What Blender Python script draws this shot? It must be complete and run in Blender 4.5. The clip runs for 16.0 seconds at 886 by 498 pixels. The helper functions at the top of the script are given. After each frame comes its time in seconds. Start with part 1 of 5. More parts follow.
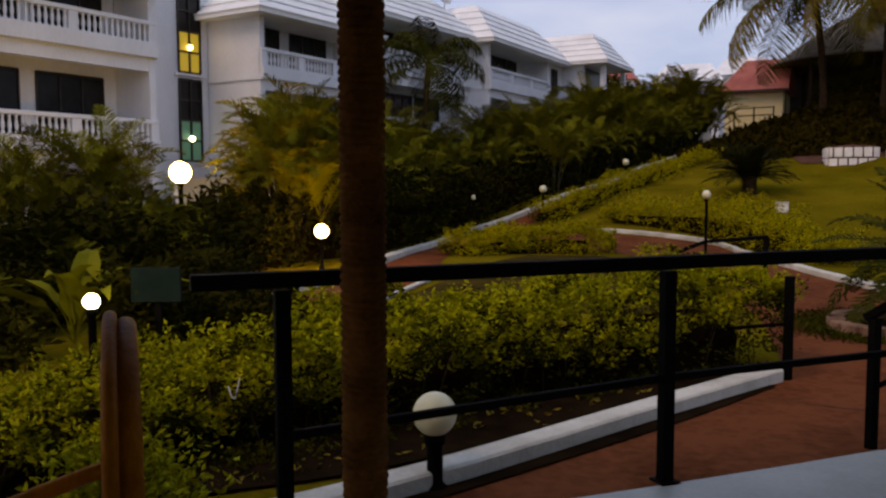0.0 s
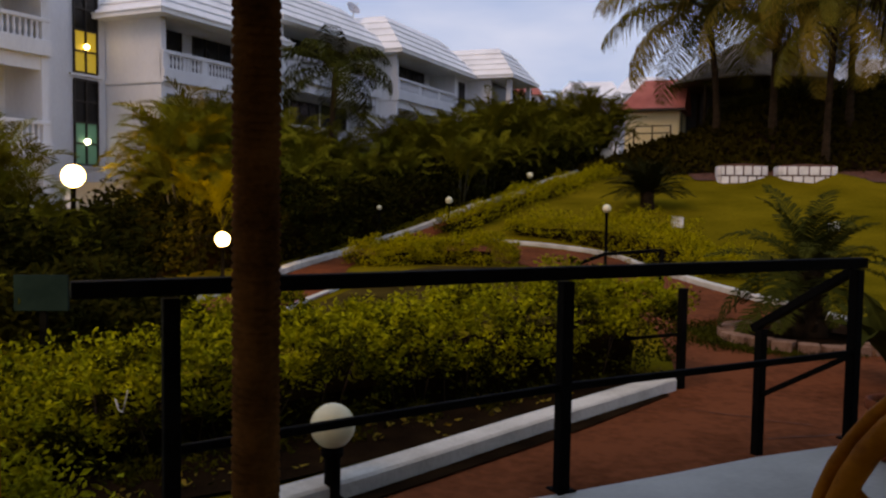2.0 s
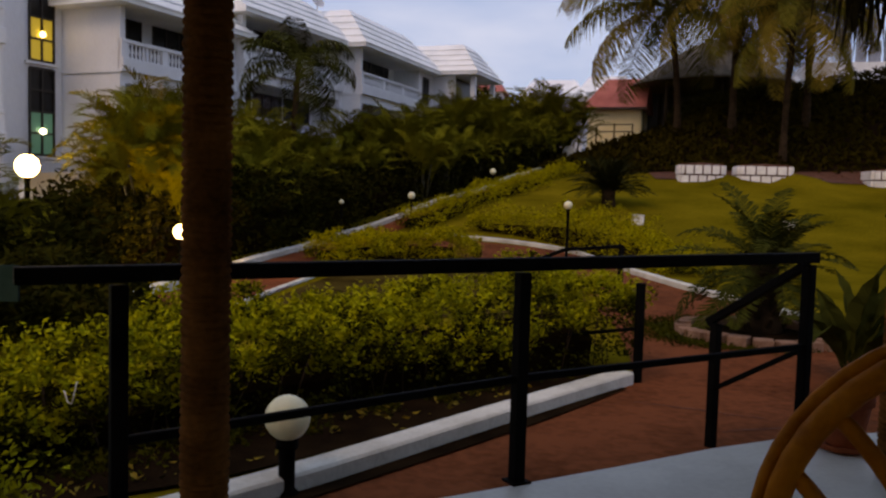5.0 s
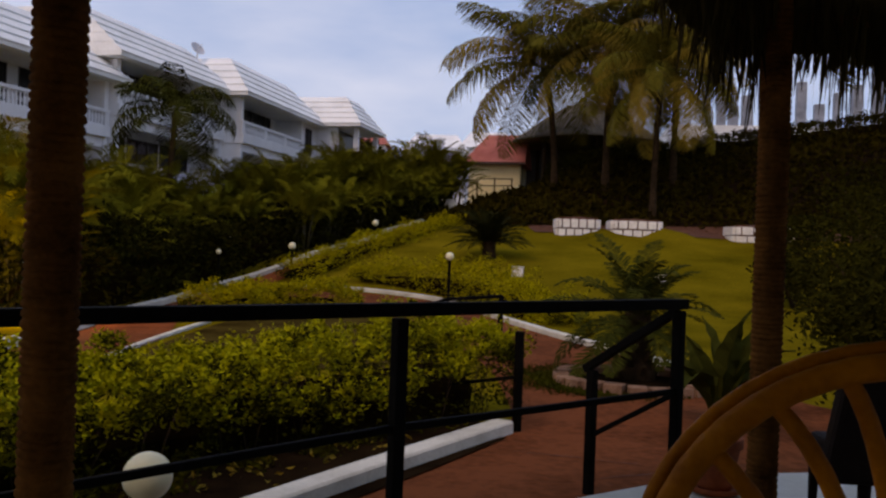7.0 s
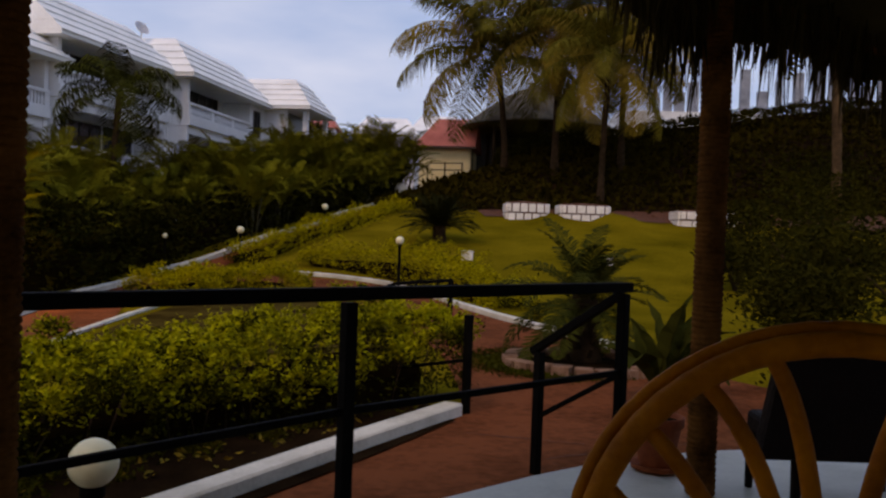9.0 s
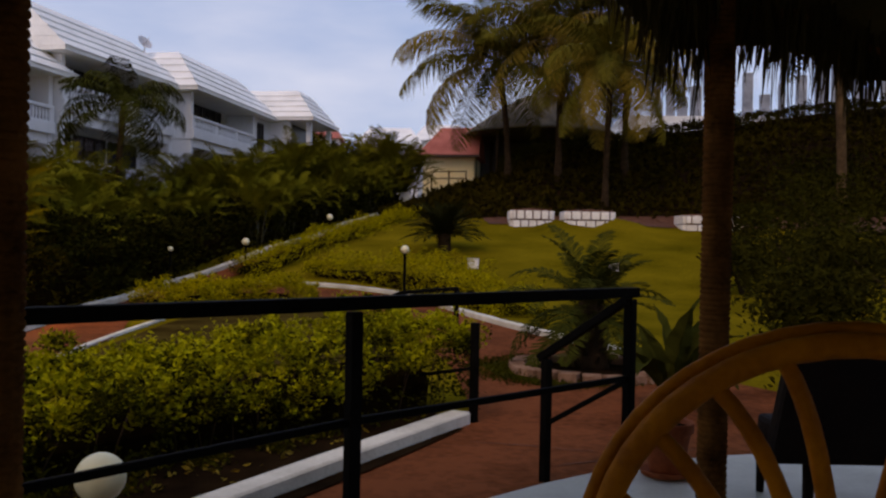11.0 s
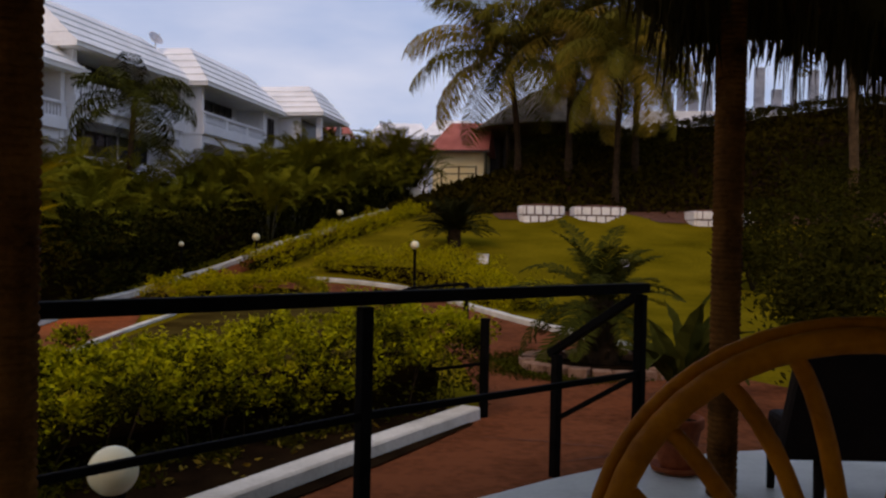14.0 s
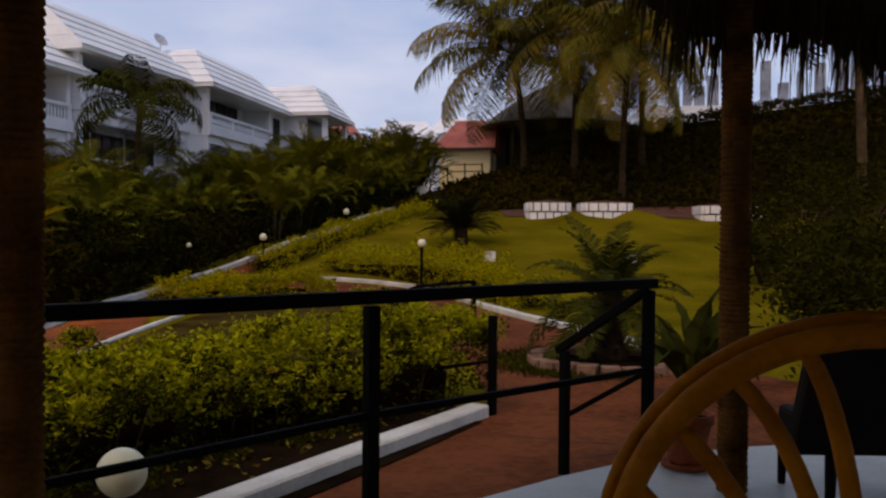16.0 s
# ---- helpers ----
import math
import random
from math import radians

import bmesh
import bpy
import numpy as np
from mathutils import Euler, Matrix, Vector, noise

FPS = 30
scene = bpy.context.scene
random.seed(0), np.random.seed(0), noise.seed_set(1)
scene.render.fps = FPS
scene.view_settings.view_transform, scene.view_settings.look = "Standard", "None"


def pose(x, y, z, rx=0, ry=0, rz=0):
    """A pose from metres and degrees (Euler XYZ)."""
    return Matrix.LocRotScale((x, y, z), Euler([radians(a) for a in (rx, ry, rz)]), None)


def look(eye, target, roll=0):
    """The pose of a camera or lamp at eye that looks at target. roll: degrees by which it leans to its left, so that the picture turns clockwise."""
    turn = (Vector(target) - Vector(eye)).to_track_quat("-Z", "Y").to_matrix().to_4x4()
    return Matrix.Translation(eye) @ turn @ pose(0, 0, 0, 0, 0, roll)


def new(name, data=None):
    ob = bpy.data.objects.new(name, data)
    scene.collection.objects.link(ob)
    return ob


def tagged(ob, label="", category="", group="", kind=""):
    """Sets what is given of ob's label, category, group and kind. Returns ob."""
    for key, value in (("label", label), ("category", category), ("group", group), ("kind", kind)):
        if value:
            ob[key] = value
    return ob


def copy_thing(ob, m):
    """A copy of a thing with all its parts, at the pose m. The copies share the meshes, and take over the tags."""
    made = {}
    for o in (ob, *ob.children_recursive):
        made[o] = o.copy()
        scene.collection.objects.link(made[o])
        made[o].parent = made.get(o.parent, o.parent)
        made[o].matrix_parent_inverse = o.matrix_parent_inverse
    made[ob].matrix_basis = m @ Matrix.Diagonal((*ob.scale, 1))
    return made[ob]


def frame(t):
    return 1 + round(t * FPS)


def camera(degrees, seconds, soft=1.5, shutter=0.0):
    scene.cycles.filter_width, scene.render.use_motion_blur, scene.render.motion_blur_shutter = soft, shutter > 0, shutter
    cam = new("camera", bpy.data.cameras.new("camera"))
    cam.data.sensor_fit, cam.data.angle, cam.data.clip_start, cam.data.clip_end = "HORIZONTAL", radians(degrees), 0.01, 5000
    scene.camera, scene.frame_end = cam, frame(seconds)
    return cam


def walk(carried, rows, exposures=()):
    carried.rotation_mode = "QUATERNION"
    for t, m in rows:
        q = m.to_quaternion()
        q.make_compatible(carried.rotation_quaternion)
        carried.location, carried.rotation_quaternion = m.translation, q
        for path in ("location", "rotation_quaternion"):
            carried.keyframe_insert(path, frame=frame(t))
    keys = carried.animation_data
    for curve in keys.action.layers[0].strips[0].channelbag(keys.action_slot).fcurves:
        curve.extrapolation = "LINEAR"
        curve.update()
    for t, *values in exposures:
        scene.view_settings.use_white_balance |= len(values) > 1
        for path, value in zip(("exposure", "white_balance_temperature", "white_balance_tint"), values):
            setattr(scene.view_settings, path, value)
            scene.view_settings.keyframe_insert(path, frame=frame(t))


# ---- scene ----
cam = camera(55.4, 16.0, soft=2.4)
# seconds, x, y, z, yaw, pitch, roll
PATH = [
    (0.0, -0.068, -0.151, 1.331, 19.17, -4.39, 0.15),
    (0.5, -0.066, -0.131, 1.320, 16.59, -3.90, 0.15),
    (1.0, -0.050, -0.113, 1.317, 14.28, -4.07, -0.09),
    (1.5, -0.051, -0.102, 1.314, 13.49, -4.06, -0.64),
    (2.0, -0.052, -0.104, 1.320, 12.89, -3.62, -0.93),
    (2.5, -0.044, -0.093, 1.314, 12.16, -3.77, -1.49),
    (3.0, -0.045, -0.099, 1.308, 12.44, -4.49, -1.28),
    (5.5, -0.020, -0.055, 1.289, 8.50, -3.18, -1.91),
    (6.0, -0.011, -0.022, 1.281, 4.85, -1.63, -1.98),
    (6.5, -0.012, 0.012, 1.266, 1.90, -0.84, -2.45),
    (7.0, -0.013, 0.019, 1.256, 2.50, -0.02, -2.08),
    (7.5, -0.016, -0.032, 1.248, 3.69, 0.38, -2.31),
    (8.0, -0.007, -0.026, 1.252, 1.37, -1.19, -2.15),
    (8.5, -0.005, -0.020, 1.259, -0.67, -1.11, -2.44),
    (11.0, -0.001, 0.002, 1.255, -0.51, -0.41, -1.13),
    (11.5, -0.003, -0.009, 1.256, -0.65, -0.53, -1.14),
    (12.0, -0.008, -0.015, 1.256, -0.57, -0.61, -1.47),
    (12.5, -0.009, -0.019, 1.261, -0.43, -0.79, -1.94),
    (13.0, -0.006, -0.016, 1.257, -0.19, -0.95, -1.56),
    (13.5, -0.009, -0.009, 1.258, 0.05, -0.96, -1.22),
    (14.0, -0.003, -0.004, 1.254, 0.16, -0.73, -1.17),
    (14.5, 0.000, 0.000, 1.255, -0.00, -1.10, -1.00),
    (15.0, -0.004, 0.002, 1.256, -0.05, -1.50, -0.84),
    (15.5, -0.003, 0.002, 1.253, 0.45, -1.15, -0.75),
    (16.0, 0.001, 0.012, 1.254, 0.63, -0.88, -0.48),
]
walk(cam, [(t, pose(x, y, z, 90 + p, r, w)) for t, x, y, z, w, p, r in PATH],
     exposures=[(0.0, 0.28, 10900, 31), (16.0, 0.28, 10900, 31)])

# ---- sky and light: overcast dusk ----
world = bpy.data.worlds.new("dusk_sky")
scene.world = world
world.use_nodes = True
wn, wl = world.node_tree.nodes, world.node_tree.links
wn.clear()
w_out = wn.new("ShaderNodeOutputWorld")
w_bg = wn.new("ShaderNodeBackground")
w_sky = wn.new("ShaderNodeTexSky")
w_sky.sky_type = 'NISHITA'
w_sky.sun_disc = False
w_sky.sun_elevation = radians(12)
w_sky.sun_rotation = radians(-155)
w_dim = wn.new("ShaderNodeMix")
w_dim.data_type = 'RGBA'
w_dim.blend_type = 'MULTIPLY'
w_dim.inputs[0].default_value = 1.0
w_dim.inputs[7].default_value = (0.10, 0.10, 0.10, 1)
w_tc = wn.new("ShaderNodeTexCoord")
w_map = wn.new("ShaderNodeMapping")
w_map.inputs["Scale"].default_value = (1.6, 1.6, 5.0)
w_noise = wn.new("ShaderNodeTexNoise")
w_noise.inputs["Scale"].default_value = 1.7
w_noise.inputs["Detail"].default_value = 5.0
w_ramp = wn.new("ShaderNodeValToRGB")
w_ramp.color_ramp.elements[0].position = 0.36
w_ramp.color_ramp.elements[0].color = (0.165, 0.37, 0.80, 1)
w_ramp.color_ramp.elements[1].position = 0.66
w_ramp.color_ramp.elements[1].color = (0.345, 0.56, 0.95, 1)
w_mix = wn.new("ShaderNodeMix")
w_mix.data_type = 'RGBA'
w_mix.inputs[0].default_value = 0.85
wl.new(w_sky.outputs[0], w_dim.inputs[6])
wl.new(w_tc.outputs["Generated"], w_map.inputs[0])
wl.new(w_map.outputs[0], w_noise.inputs["Vector"])
wl.new(w_noise.outputs["Fac"], w_ramp.inputs[0])
wl.new(w_dim.outputs[2], w_mix.inputs[6])
wl.new(w_ramp.outputs[0], w_mix.inputs[7])
wl.new(w_mix.outputs[2], w_bg.inputs[0])
w_bg.inputs[1].default_value = 1.1
wl.new(w_bg.outputs[0], w_out.inputs[0])

sun = new("sun", bpy.data.lights.new("sun", 'SUN'))
sun.data.energy = 0.65
sun.data.angle = radians(25)
sun.data.color = (1.0, 0.93, 0.82)
sun.matrix_world = look((0, 0, 20), (8, 17, 0))


# ---- materials ----
def mat(name, c1, c2, rough=0.7, scale=4.0, fine=40.0, bump=0.2, metal=0.0, fleck=0.35, island=0.0, spec=0.3, per_object=0.0, stretch=(1, 1, 1)):
    """Two colours mixed by coarse and fine noise, with relief."""
    m = bpy.data.materials.new(name)
    m.use_nodes = True
    n, l = m.node_tree.nodes, m.node_tree.links
    b = n["Principled BSDF"]
    tc = n.new("ShaderNodeTexCoord")
    mp = n.new("ShaderNodeMapping")
    mp.inputs["Scale"].default_value = stretch
    l.new(tc.outputs["Object"], mp.inputs[0])
    n1 = n.new("ShaderNodeTexNoise")
    n1.inputs["Scale"].default_value = scale
    n1.inputs["Detail"].default_value = 4
    n2 = n.new("ShaderNodeTexNoise")
    n2.inputs["Scale"].default_value = fine
    n2.inputs["Detail"].default_value = 3
    l.new(mp.outputs[0], n1.inputs["Vector"])
    l.new(mp.outputs[0], n2.inputs["Vector"])
    add = n.new("ShaderNodeMath")
    add.operation = 'MULTIPLY_ADD'
    l.new(n2.outputs["Fac"], add.inputs[0])
    add.inputs[1].default_value = fleck
    l.new(n1.outputs["Fac"], add.inputs[2])
    last = add.outputs[0]
    if island or per_object:
        src = n.new("ShaderNodeNewGeometry").outputs["Random Per Island"] if island else n.new("ShaderNodeObjectInfo").outputs["Random"]
        a2 = n.new("ShaderNodeMath")
        a2.operation = 'MULTIPLY_ADD'
        l.new(src, a2.inputs[0])
        a2.inputs[1].default_value = island or per_object
        l.new(last, a2.inputs[2])
        last = a2.outputs[0]
    ramp = n.new("ShaderNodeValToRGB")
    ramp.color_ramp.elements[0].position = 0.38
    ramp.color_ramp.elements[0].color = (*c1, 1)
    ramp.color_ramp.elements[1].position = 0.72 + fleck * 0.4 + (island or per_object) * 0.7
    ramp.color_ramp.elements[1].color = (*c2, 1)
    l.new(last, ramp.inputs[0])
    l.new(ramp.outputs[0], b.inputs["Base Color"])
    b.inputs["Roughness"].default_value = rough
    b.inputs["Metallic"].default_value = metal
    b.inputs["Specular IOR Level"].default_value = spec
    if bump:
        bp = n.new("ShaderNodeBump")
        bp.inputs["Strength"].default_value = bump
        bp.inputs["Distance"].default_value = 0.02
        l.new(n2.outputs["Fac"], bp.inputs["Height"])
        l.new(bp.outputs[0], b.inputs["Normal"])
    return m


def glow(name, colour, strength):
    m = bpy.data.materials.new(name)
    m.use_nodes = True
    b = m.node_tree.nodes["Principled BSDF"]
    b.inputs["Base Color"].default_value = (*(0.4 * k for k in colour), 1)
    b.inputs["Emission Color"].default_value = (*colour, 1)
    b.inputs["Emission Strength"].default_value = strength
    return m


M_GRASS = mat("lawn_grass", (0.030, 0.027, 0.001), (0.180, 0.126, 0.009), 0.95, 0.4, 14, 0.8, fleck=0.5, spec=0.0)
M_BED = mat("trodden_earth", (0.018, 0.010, 0.003), (0.075, 0.050, 0.012), 0.95, 1.2, 18, 0.7, spec=0.0)
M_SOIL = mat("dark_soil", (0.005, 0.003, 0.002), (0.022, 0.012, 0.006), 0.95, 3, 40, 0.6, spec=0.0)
M_RED = mat("red_paving", (0.022, 0.006, 0.003), (0.190, 0.054, 0.022), 0.85, 1.3, 13, 0.7, fleck=0.75, spec=0.01)
M_KERB = mat("white_kerb_paint", (0.40, 0.37, 0.30), (0.68, 0.65, 0.56), 0.8, 2.2, 30, 0.3, fleck=0.25, spec=0.04)
M_FLOOR = mat("white_floor_tile", (0.36, 0.34, 0.28), (0.55, 0.53, 0.45), 0.4, 2, 30, 0.06, spec=0.3)
M_BLACK = mat("black_rail_paint", (0.0015, 0.0012, 0.001), (0.006, 0.005, 0.004), 0.7, 5, 70, 0.3, spec=0.03)
M_WALL = mat("white_plaster", (0.60, 0.61, 0.63), (0.78, 0.79, 0.80), 0.85, 0.5, 14, 0.1, stretch=(1, 1, 0.35))
M_ROOF = mat("white_roof_tiles", (0.72, 0.72, 0.70), (0.90, 0.90, 0.88), 0.6, 0.8, 12, 0.15)
M_DARK = mat("dark_door_wood", (0.010, 0.009, 0.008), (0.035, 0.028, 0.022), 0.4, 3, 30, 0.1)
M_GLASS = mat("dark_window_glass", (0.006, 0.006, 0.006), (0.018, 0.018, 0.018), 0.2, 2, 9, 0.0, spec=0.22)
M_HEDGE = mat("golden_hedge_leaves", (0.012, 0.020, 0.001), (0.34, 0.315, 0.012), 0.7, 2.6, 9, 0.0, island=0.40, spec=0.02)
M_GOLD = mat("yellow_hedge_leaves", (0.040, 0.043, 0.003), (0.39, 0.32, 0.011), 0.7, 1.6, 9, 0.0, island=0.40, spec=0.02)
# near-black brown: the shade inside the hedge is put into its core
M_CORE = mat("hedge_core_shade", (0.005, 0.0025, 0.001), (0.016, 0.009, 0.003), 0.95, 6, 40, 0.5, spec=0.0)
M_TWIG = mat("grey_brown_twigs", (0.018, 0.010, 0.006), (0.085, 0.055, 0.035), 0.9, 6, 40, 0.2, spec=0.02)
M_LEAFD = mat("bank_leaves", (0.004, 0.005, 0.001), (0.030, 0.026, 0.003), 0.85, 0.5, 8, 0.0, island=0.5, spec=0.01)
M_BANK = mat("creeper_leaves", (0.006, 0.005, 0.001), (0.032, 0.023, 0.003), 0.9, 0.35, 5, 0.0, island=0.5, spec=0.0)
# near-black leaf colour holds the shade beneath the palms
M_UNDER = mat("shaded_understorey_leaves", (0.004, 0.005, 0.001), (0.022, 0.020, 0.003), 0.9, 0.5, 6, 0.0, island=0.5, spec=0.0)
# darker hedge leaf for shaded sides and hollows; plain green on grass, weeds
M_HEDGEDARK = mat("dark_hedge_leaves", (0.007, 0.009, 0.001), (0.042, 0.040, 0.003), 0.8, 1.6, 9, 0.0, island=0.45, spec=0.01)
M_RINGST = mat("pinkish_edging_stone", (0.13, 0.060, 0.036), (0.32, 0.175, 0.115), 0.9, 5, 40, 0.5, spec=0.08)
M_FEATHER = mat("dark_feather_leaves", (0.008, 0.012, 0.002), (0.040, 0.042, 0.007), 0.8, 0.8, 8, 0.0, per_object=0.4, spec=0.01)
M_PALM = mat("palm_leaves", (0.006, 0.009, 0.001), (0.140, 0.126, 0.010), 0.8, 0.8, 8, 0.0, per_object=0.6, spec=0.01)
M_COCO = mat("coconut_leaves", (0.020, 0.022, 0.003), (0.105, 0.088, 0.012), 0.8, 0.5, 6, 0.0, per_object=0.5, spec=0.02)
M_DRY = mat("yellowing_leaves", (0.10, 0.070, 0.008), (0.24, 0.16, 0.02), 0.7, 0.7, 6, 0.0, per_object=0.3, spec=0.1)
M_CYCAD = mat("cycad_leaves", (0.004, 0.006, 0.001), (0.024, 0.024, 0.004), 0.8, 1, 8, 0.0, per_object=0.3, spec=0.04)
M_TRUNK = mat("palm_bark", (0.012, 0.007, 0.004), (0.055, 0.033, 0.018), 0.9, 5, 40, 0.5, spec=0.02)
M_PALE = mat("pale_palm_bark", (0.02, 0.011, 0.006), (0.12, 0.072, 0.038), 0.9, 3, 25, 0.5, spec=0.02)
M_POST = mat("coconut_wood_post", (0.020, 0.006, 0.002), (0.165, 0.058, 0.014), 0.9, 6, 50, 0.5, spec=0.02)
M_RATTAN = mat("rattan_cane", (0.19, 0.042, 0.003), (0.50, 0.150, 0.009), 0.55, 8, 60, 0.25, spec=0.06)
M_BIND = mat("rattan_binding", (0.10, 0.035, 0.01), (0.24, 0.10, 0.025), 0.5, 20, 80, 0.4)
M_DCHAIR = mat("dark_leather", (0.004, 0.0015, 0.001), (0.012, 0.005, 0.003), 0.7, 5, 60, 0.3, spec=0.1)
M_CLAY = mat("terracotta", (0.18, 0.032, 0.010), (0.36, 0.080, 0.026), 0.8, 7, 50, 0.3, spec=0.15)
M_GLOBE = mat("opal_globe", (0.62, 0.56, 0.33), (0.78, 0.71, 0.46), 0.35, 4, 20, 0.0, spec=0.4)
M_STONE = mat("whitewashed_block", (0.62, 0.58, 0.52), (0.86, 0.83, 0.78), 0.85, 4, 40, 0.4, per_object=0.2)
M_EARTH = mat("red_earth", (0.05, 0.017, 0.009), (0.15, 0.055, 0.03), 0.95, 4, 40, 0.6)
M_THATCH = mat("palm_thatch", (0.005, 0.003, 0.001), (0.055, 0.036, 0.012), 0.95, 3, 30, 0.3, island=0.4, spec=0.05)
M_STRAW = mat("hut_thatch", (0.06, 0.045, 0.03), (0.16, 0.12, 0.08), 0.9, 2, 30, 0.5)
M_YELLOW = mat("cream_plaster", (0.84, 0.68, 0.36), (0.92, 0.79, 0.48), 0.85, 1, 20, 0.1)
M_REDROOF = mat("red_roof_sheet", (0.30, 0.06, 0.04), (0.50, 0.13, 0.09), 0.6, 1, 20, 0.1)
M_GREY = mat("grey_concrete", (0.14, 0.16, 0.19), (0.30, 0.33, 0.38), 0.85, 2, 20, 0.2)
M_SIGN = mat("sign_panel", (0.004, 0.010, 0.009), (0.010, 0.020, 0.018), 0.8, 2, 20, 0.05, spec=0.02)
M_DISH = mat("dish_metal", (0.40, 0.41, 0.43), (0.6, 0.6, 0.62), 0.5, 3, 20, 0.05, metal=0.3)
M_STEM = mat("areca_stems", (0.010, 0.009, 0.002), (0.045, 0.036, 0.008), 0.6, 5, 30, 0.2)
M_WARM = glow("warm_lamp", (1.0, 0.80, 0.34), 14.0)
M_WARM2 = glow("small_warm_lamp", (1.0, 0.86, 0.42), 7.0)
M_COOL = glow("cool_lamp", (0.82, 1.0, 0.80), 7.0)
M_STAIRY = glow("lit_stair_glass", (0.95, 0.80, 0.10), 0.19)
M_STAIRG = glow("dim_stair_glass", (0.16, 0.60, 0.42), 0.07)


# ---- mesh helpers ----
def part(name, bm, material, parent=None, label=""):
    me = bpy.data.meshes.new(name)
    bm.to_mesh(me)
    bm.free()
    me.materials.append(material)
    ob = new(name, me)
    if parent:
        ob.parent = parent
    if label:
        ob["label"] = label
    return ob


def raw(name, verts, faces, material, parent=None, smooth=False):
    me = bpy.data.meshes.new(name)
    me.from_pydata(verts, [], faces)
    me.materials.append(material)
    if smooth:
        me.polygons.foreach_set("use_smooth", [True] * len(faces))
    ob = new(name, me)
    if parent:
        ob.parent = parent
    return ob


def thing(name, label, category, m=None, group="", kind=""):
    ob = new(name)
    ob.empty_display_size = 0.2
    if m is not None:
        ob.matrix_basis = m
    return tagged(ob, label, category, group, kind)


def box(bm, x0, y0, z0, x1, y1, z1, bevel=0.0):
    r = bmesh.ops.create_cube(bm, size=1.0, matrix=Matrix.LocRotScale(((x0 + x1) / 2, (y0 + y1) / 2, (z0 + z1) / 2), None, (abs(x1 - x0), abs(y1 - y0), abs(z1 - z0))))
    if bevel:
        es = list({e for v in r["verts"] for e in v.link_edges})
        bmesh.ops.bevel(bm, geom=es, offset=bevel, segments=2, affect='EDGES', profile=0.5)
    return bm


def boxed(x0, y0, z0, x1, y1, z1, bevel=0.0):
    return box(bmesh.new(), x0, y0, z0, x1, y1, z1, bevel)


def beam(a, b, w, h, bevel=0.006):
    """A bar of section w by h from a to b, kept upright."""
    a, b = Vector(a), Vector(b)
    d = (b - a)
    bm = boxed(-w / 2, 0, -h / 2, w / 2, d.length, h / 2, bevel)
    q = d.to_track_quat('Y', 'Z')
    bm.transform(Matrix.Translation(a) @ q.to_matrix().to_4x4())
    return bm


def lathe(profile, n=20, bm=None):
    bm = bm or bmesh.new()
    rings = []
    for r, z in profile:
        rings.append([bm.verts.new((r * math.cos(2 * math.pi * i / n), r * math.sin(2 * math.pi * i / n), z)) for i in range(n)])
    for a, b in zip(rings, rings[1:]):
        for i in range(n):
            f = bm.faces.new((a[i], a[(i + 1) % n], b[(i + 1) % n], b[i]))
            f.smooth = True
    if profile[0][0] > 0.001:
        bm.faces.new(rings[0][::-1])
    if profile[-1][0] > 0.001:
        bm.faces.new(rings[-1])
    return bm


def tube(points, radius, n=10, closed=False, taper=None, bm=None):
    bm = bm or bmesh.new()
    pts = [Vector(p) for p in points]
    rings = []
    side = None
    for i, p in enumerate(pts):
        t = (pts[(i + 1) % len(pts)] - pts[i - 1]) if closed else (pts[min(i + 1, len(pts) - 1)] - pts[max(i - 1, 0)])
        t.normalize()
        if side is None:
            side = t.orthogonal().normalized()
        side = (side - t * side.dot(t)).normalized()
        up = t.cross(side)
        r = radius * (taper(i / (len(pts) - 1)) if taper else 1)
        rings.append([bm.verts.new(p + (side * math.cos(2 * math.pi * k / n) + up * math.sin(2 * math.pi * k / n)) * r) for k in range(n)])
    pairs = list(zip(rings, rings[1:])) + ([(rings[-1], rings[0])] if closed else [])
    for a, b in pairs:
        for k in range(n):
            f = bm.faces.new((a[k], a[(k + 1) % n], b[(k + 1) % n], b[k]))
            f.smooth = True
    if not closed:
        bm.faces.new(rings[0][::-1])
        bm.faces.new(rings[-1])
    return bm


def curve_pts(pts, step=0.25):
    """Smooth points through a polyline (Catmull-Rom)."""
    p = [Vector(q) for q in pts]
    p = [2 * p[0] - p[1]] + p + [2 * p[-1] - p[-2]]
    out = []
    for i in range(1, len(p) - 2):
        n = max(2, int((p[i + 1] - p[i]).length / step))
        for k in range(n):
            t = k / n
            out.append(0.5 * ((2 * p[i]) + (p[i + 1] - p[i - 1]) * t + (2 * p[i - 1] - 5 * p[i] + 4 * p[i + 1] - p[i + 2]) * t * t
                              + (3 * p[i] - p[i - 1] - 3 * p[i + 1] + p[i + 2]) * t ** 3))
    out.append(p[-2])
    return out


# ---- ground ----
def lerp_table(v, table):
    if v <= table[0][0]:
        return table[0][1]
    for (a, za), (b, zb) in zip(table, table[1:]):
        if v <= b:
            t = (v - a) / (b - a)
            return za + (zb - za) * t
    return table[-1][1]


def smooth(a, b, v):
    t = min(1, max(0, (v - a) / (b - a)))
    return t * t * (3 - 2 * t)


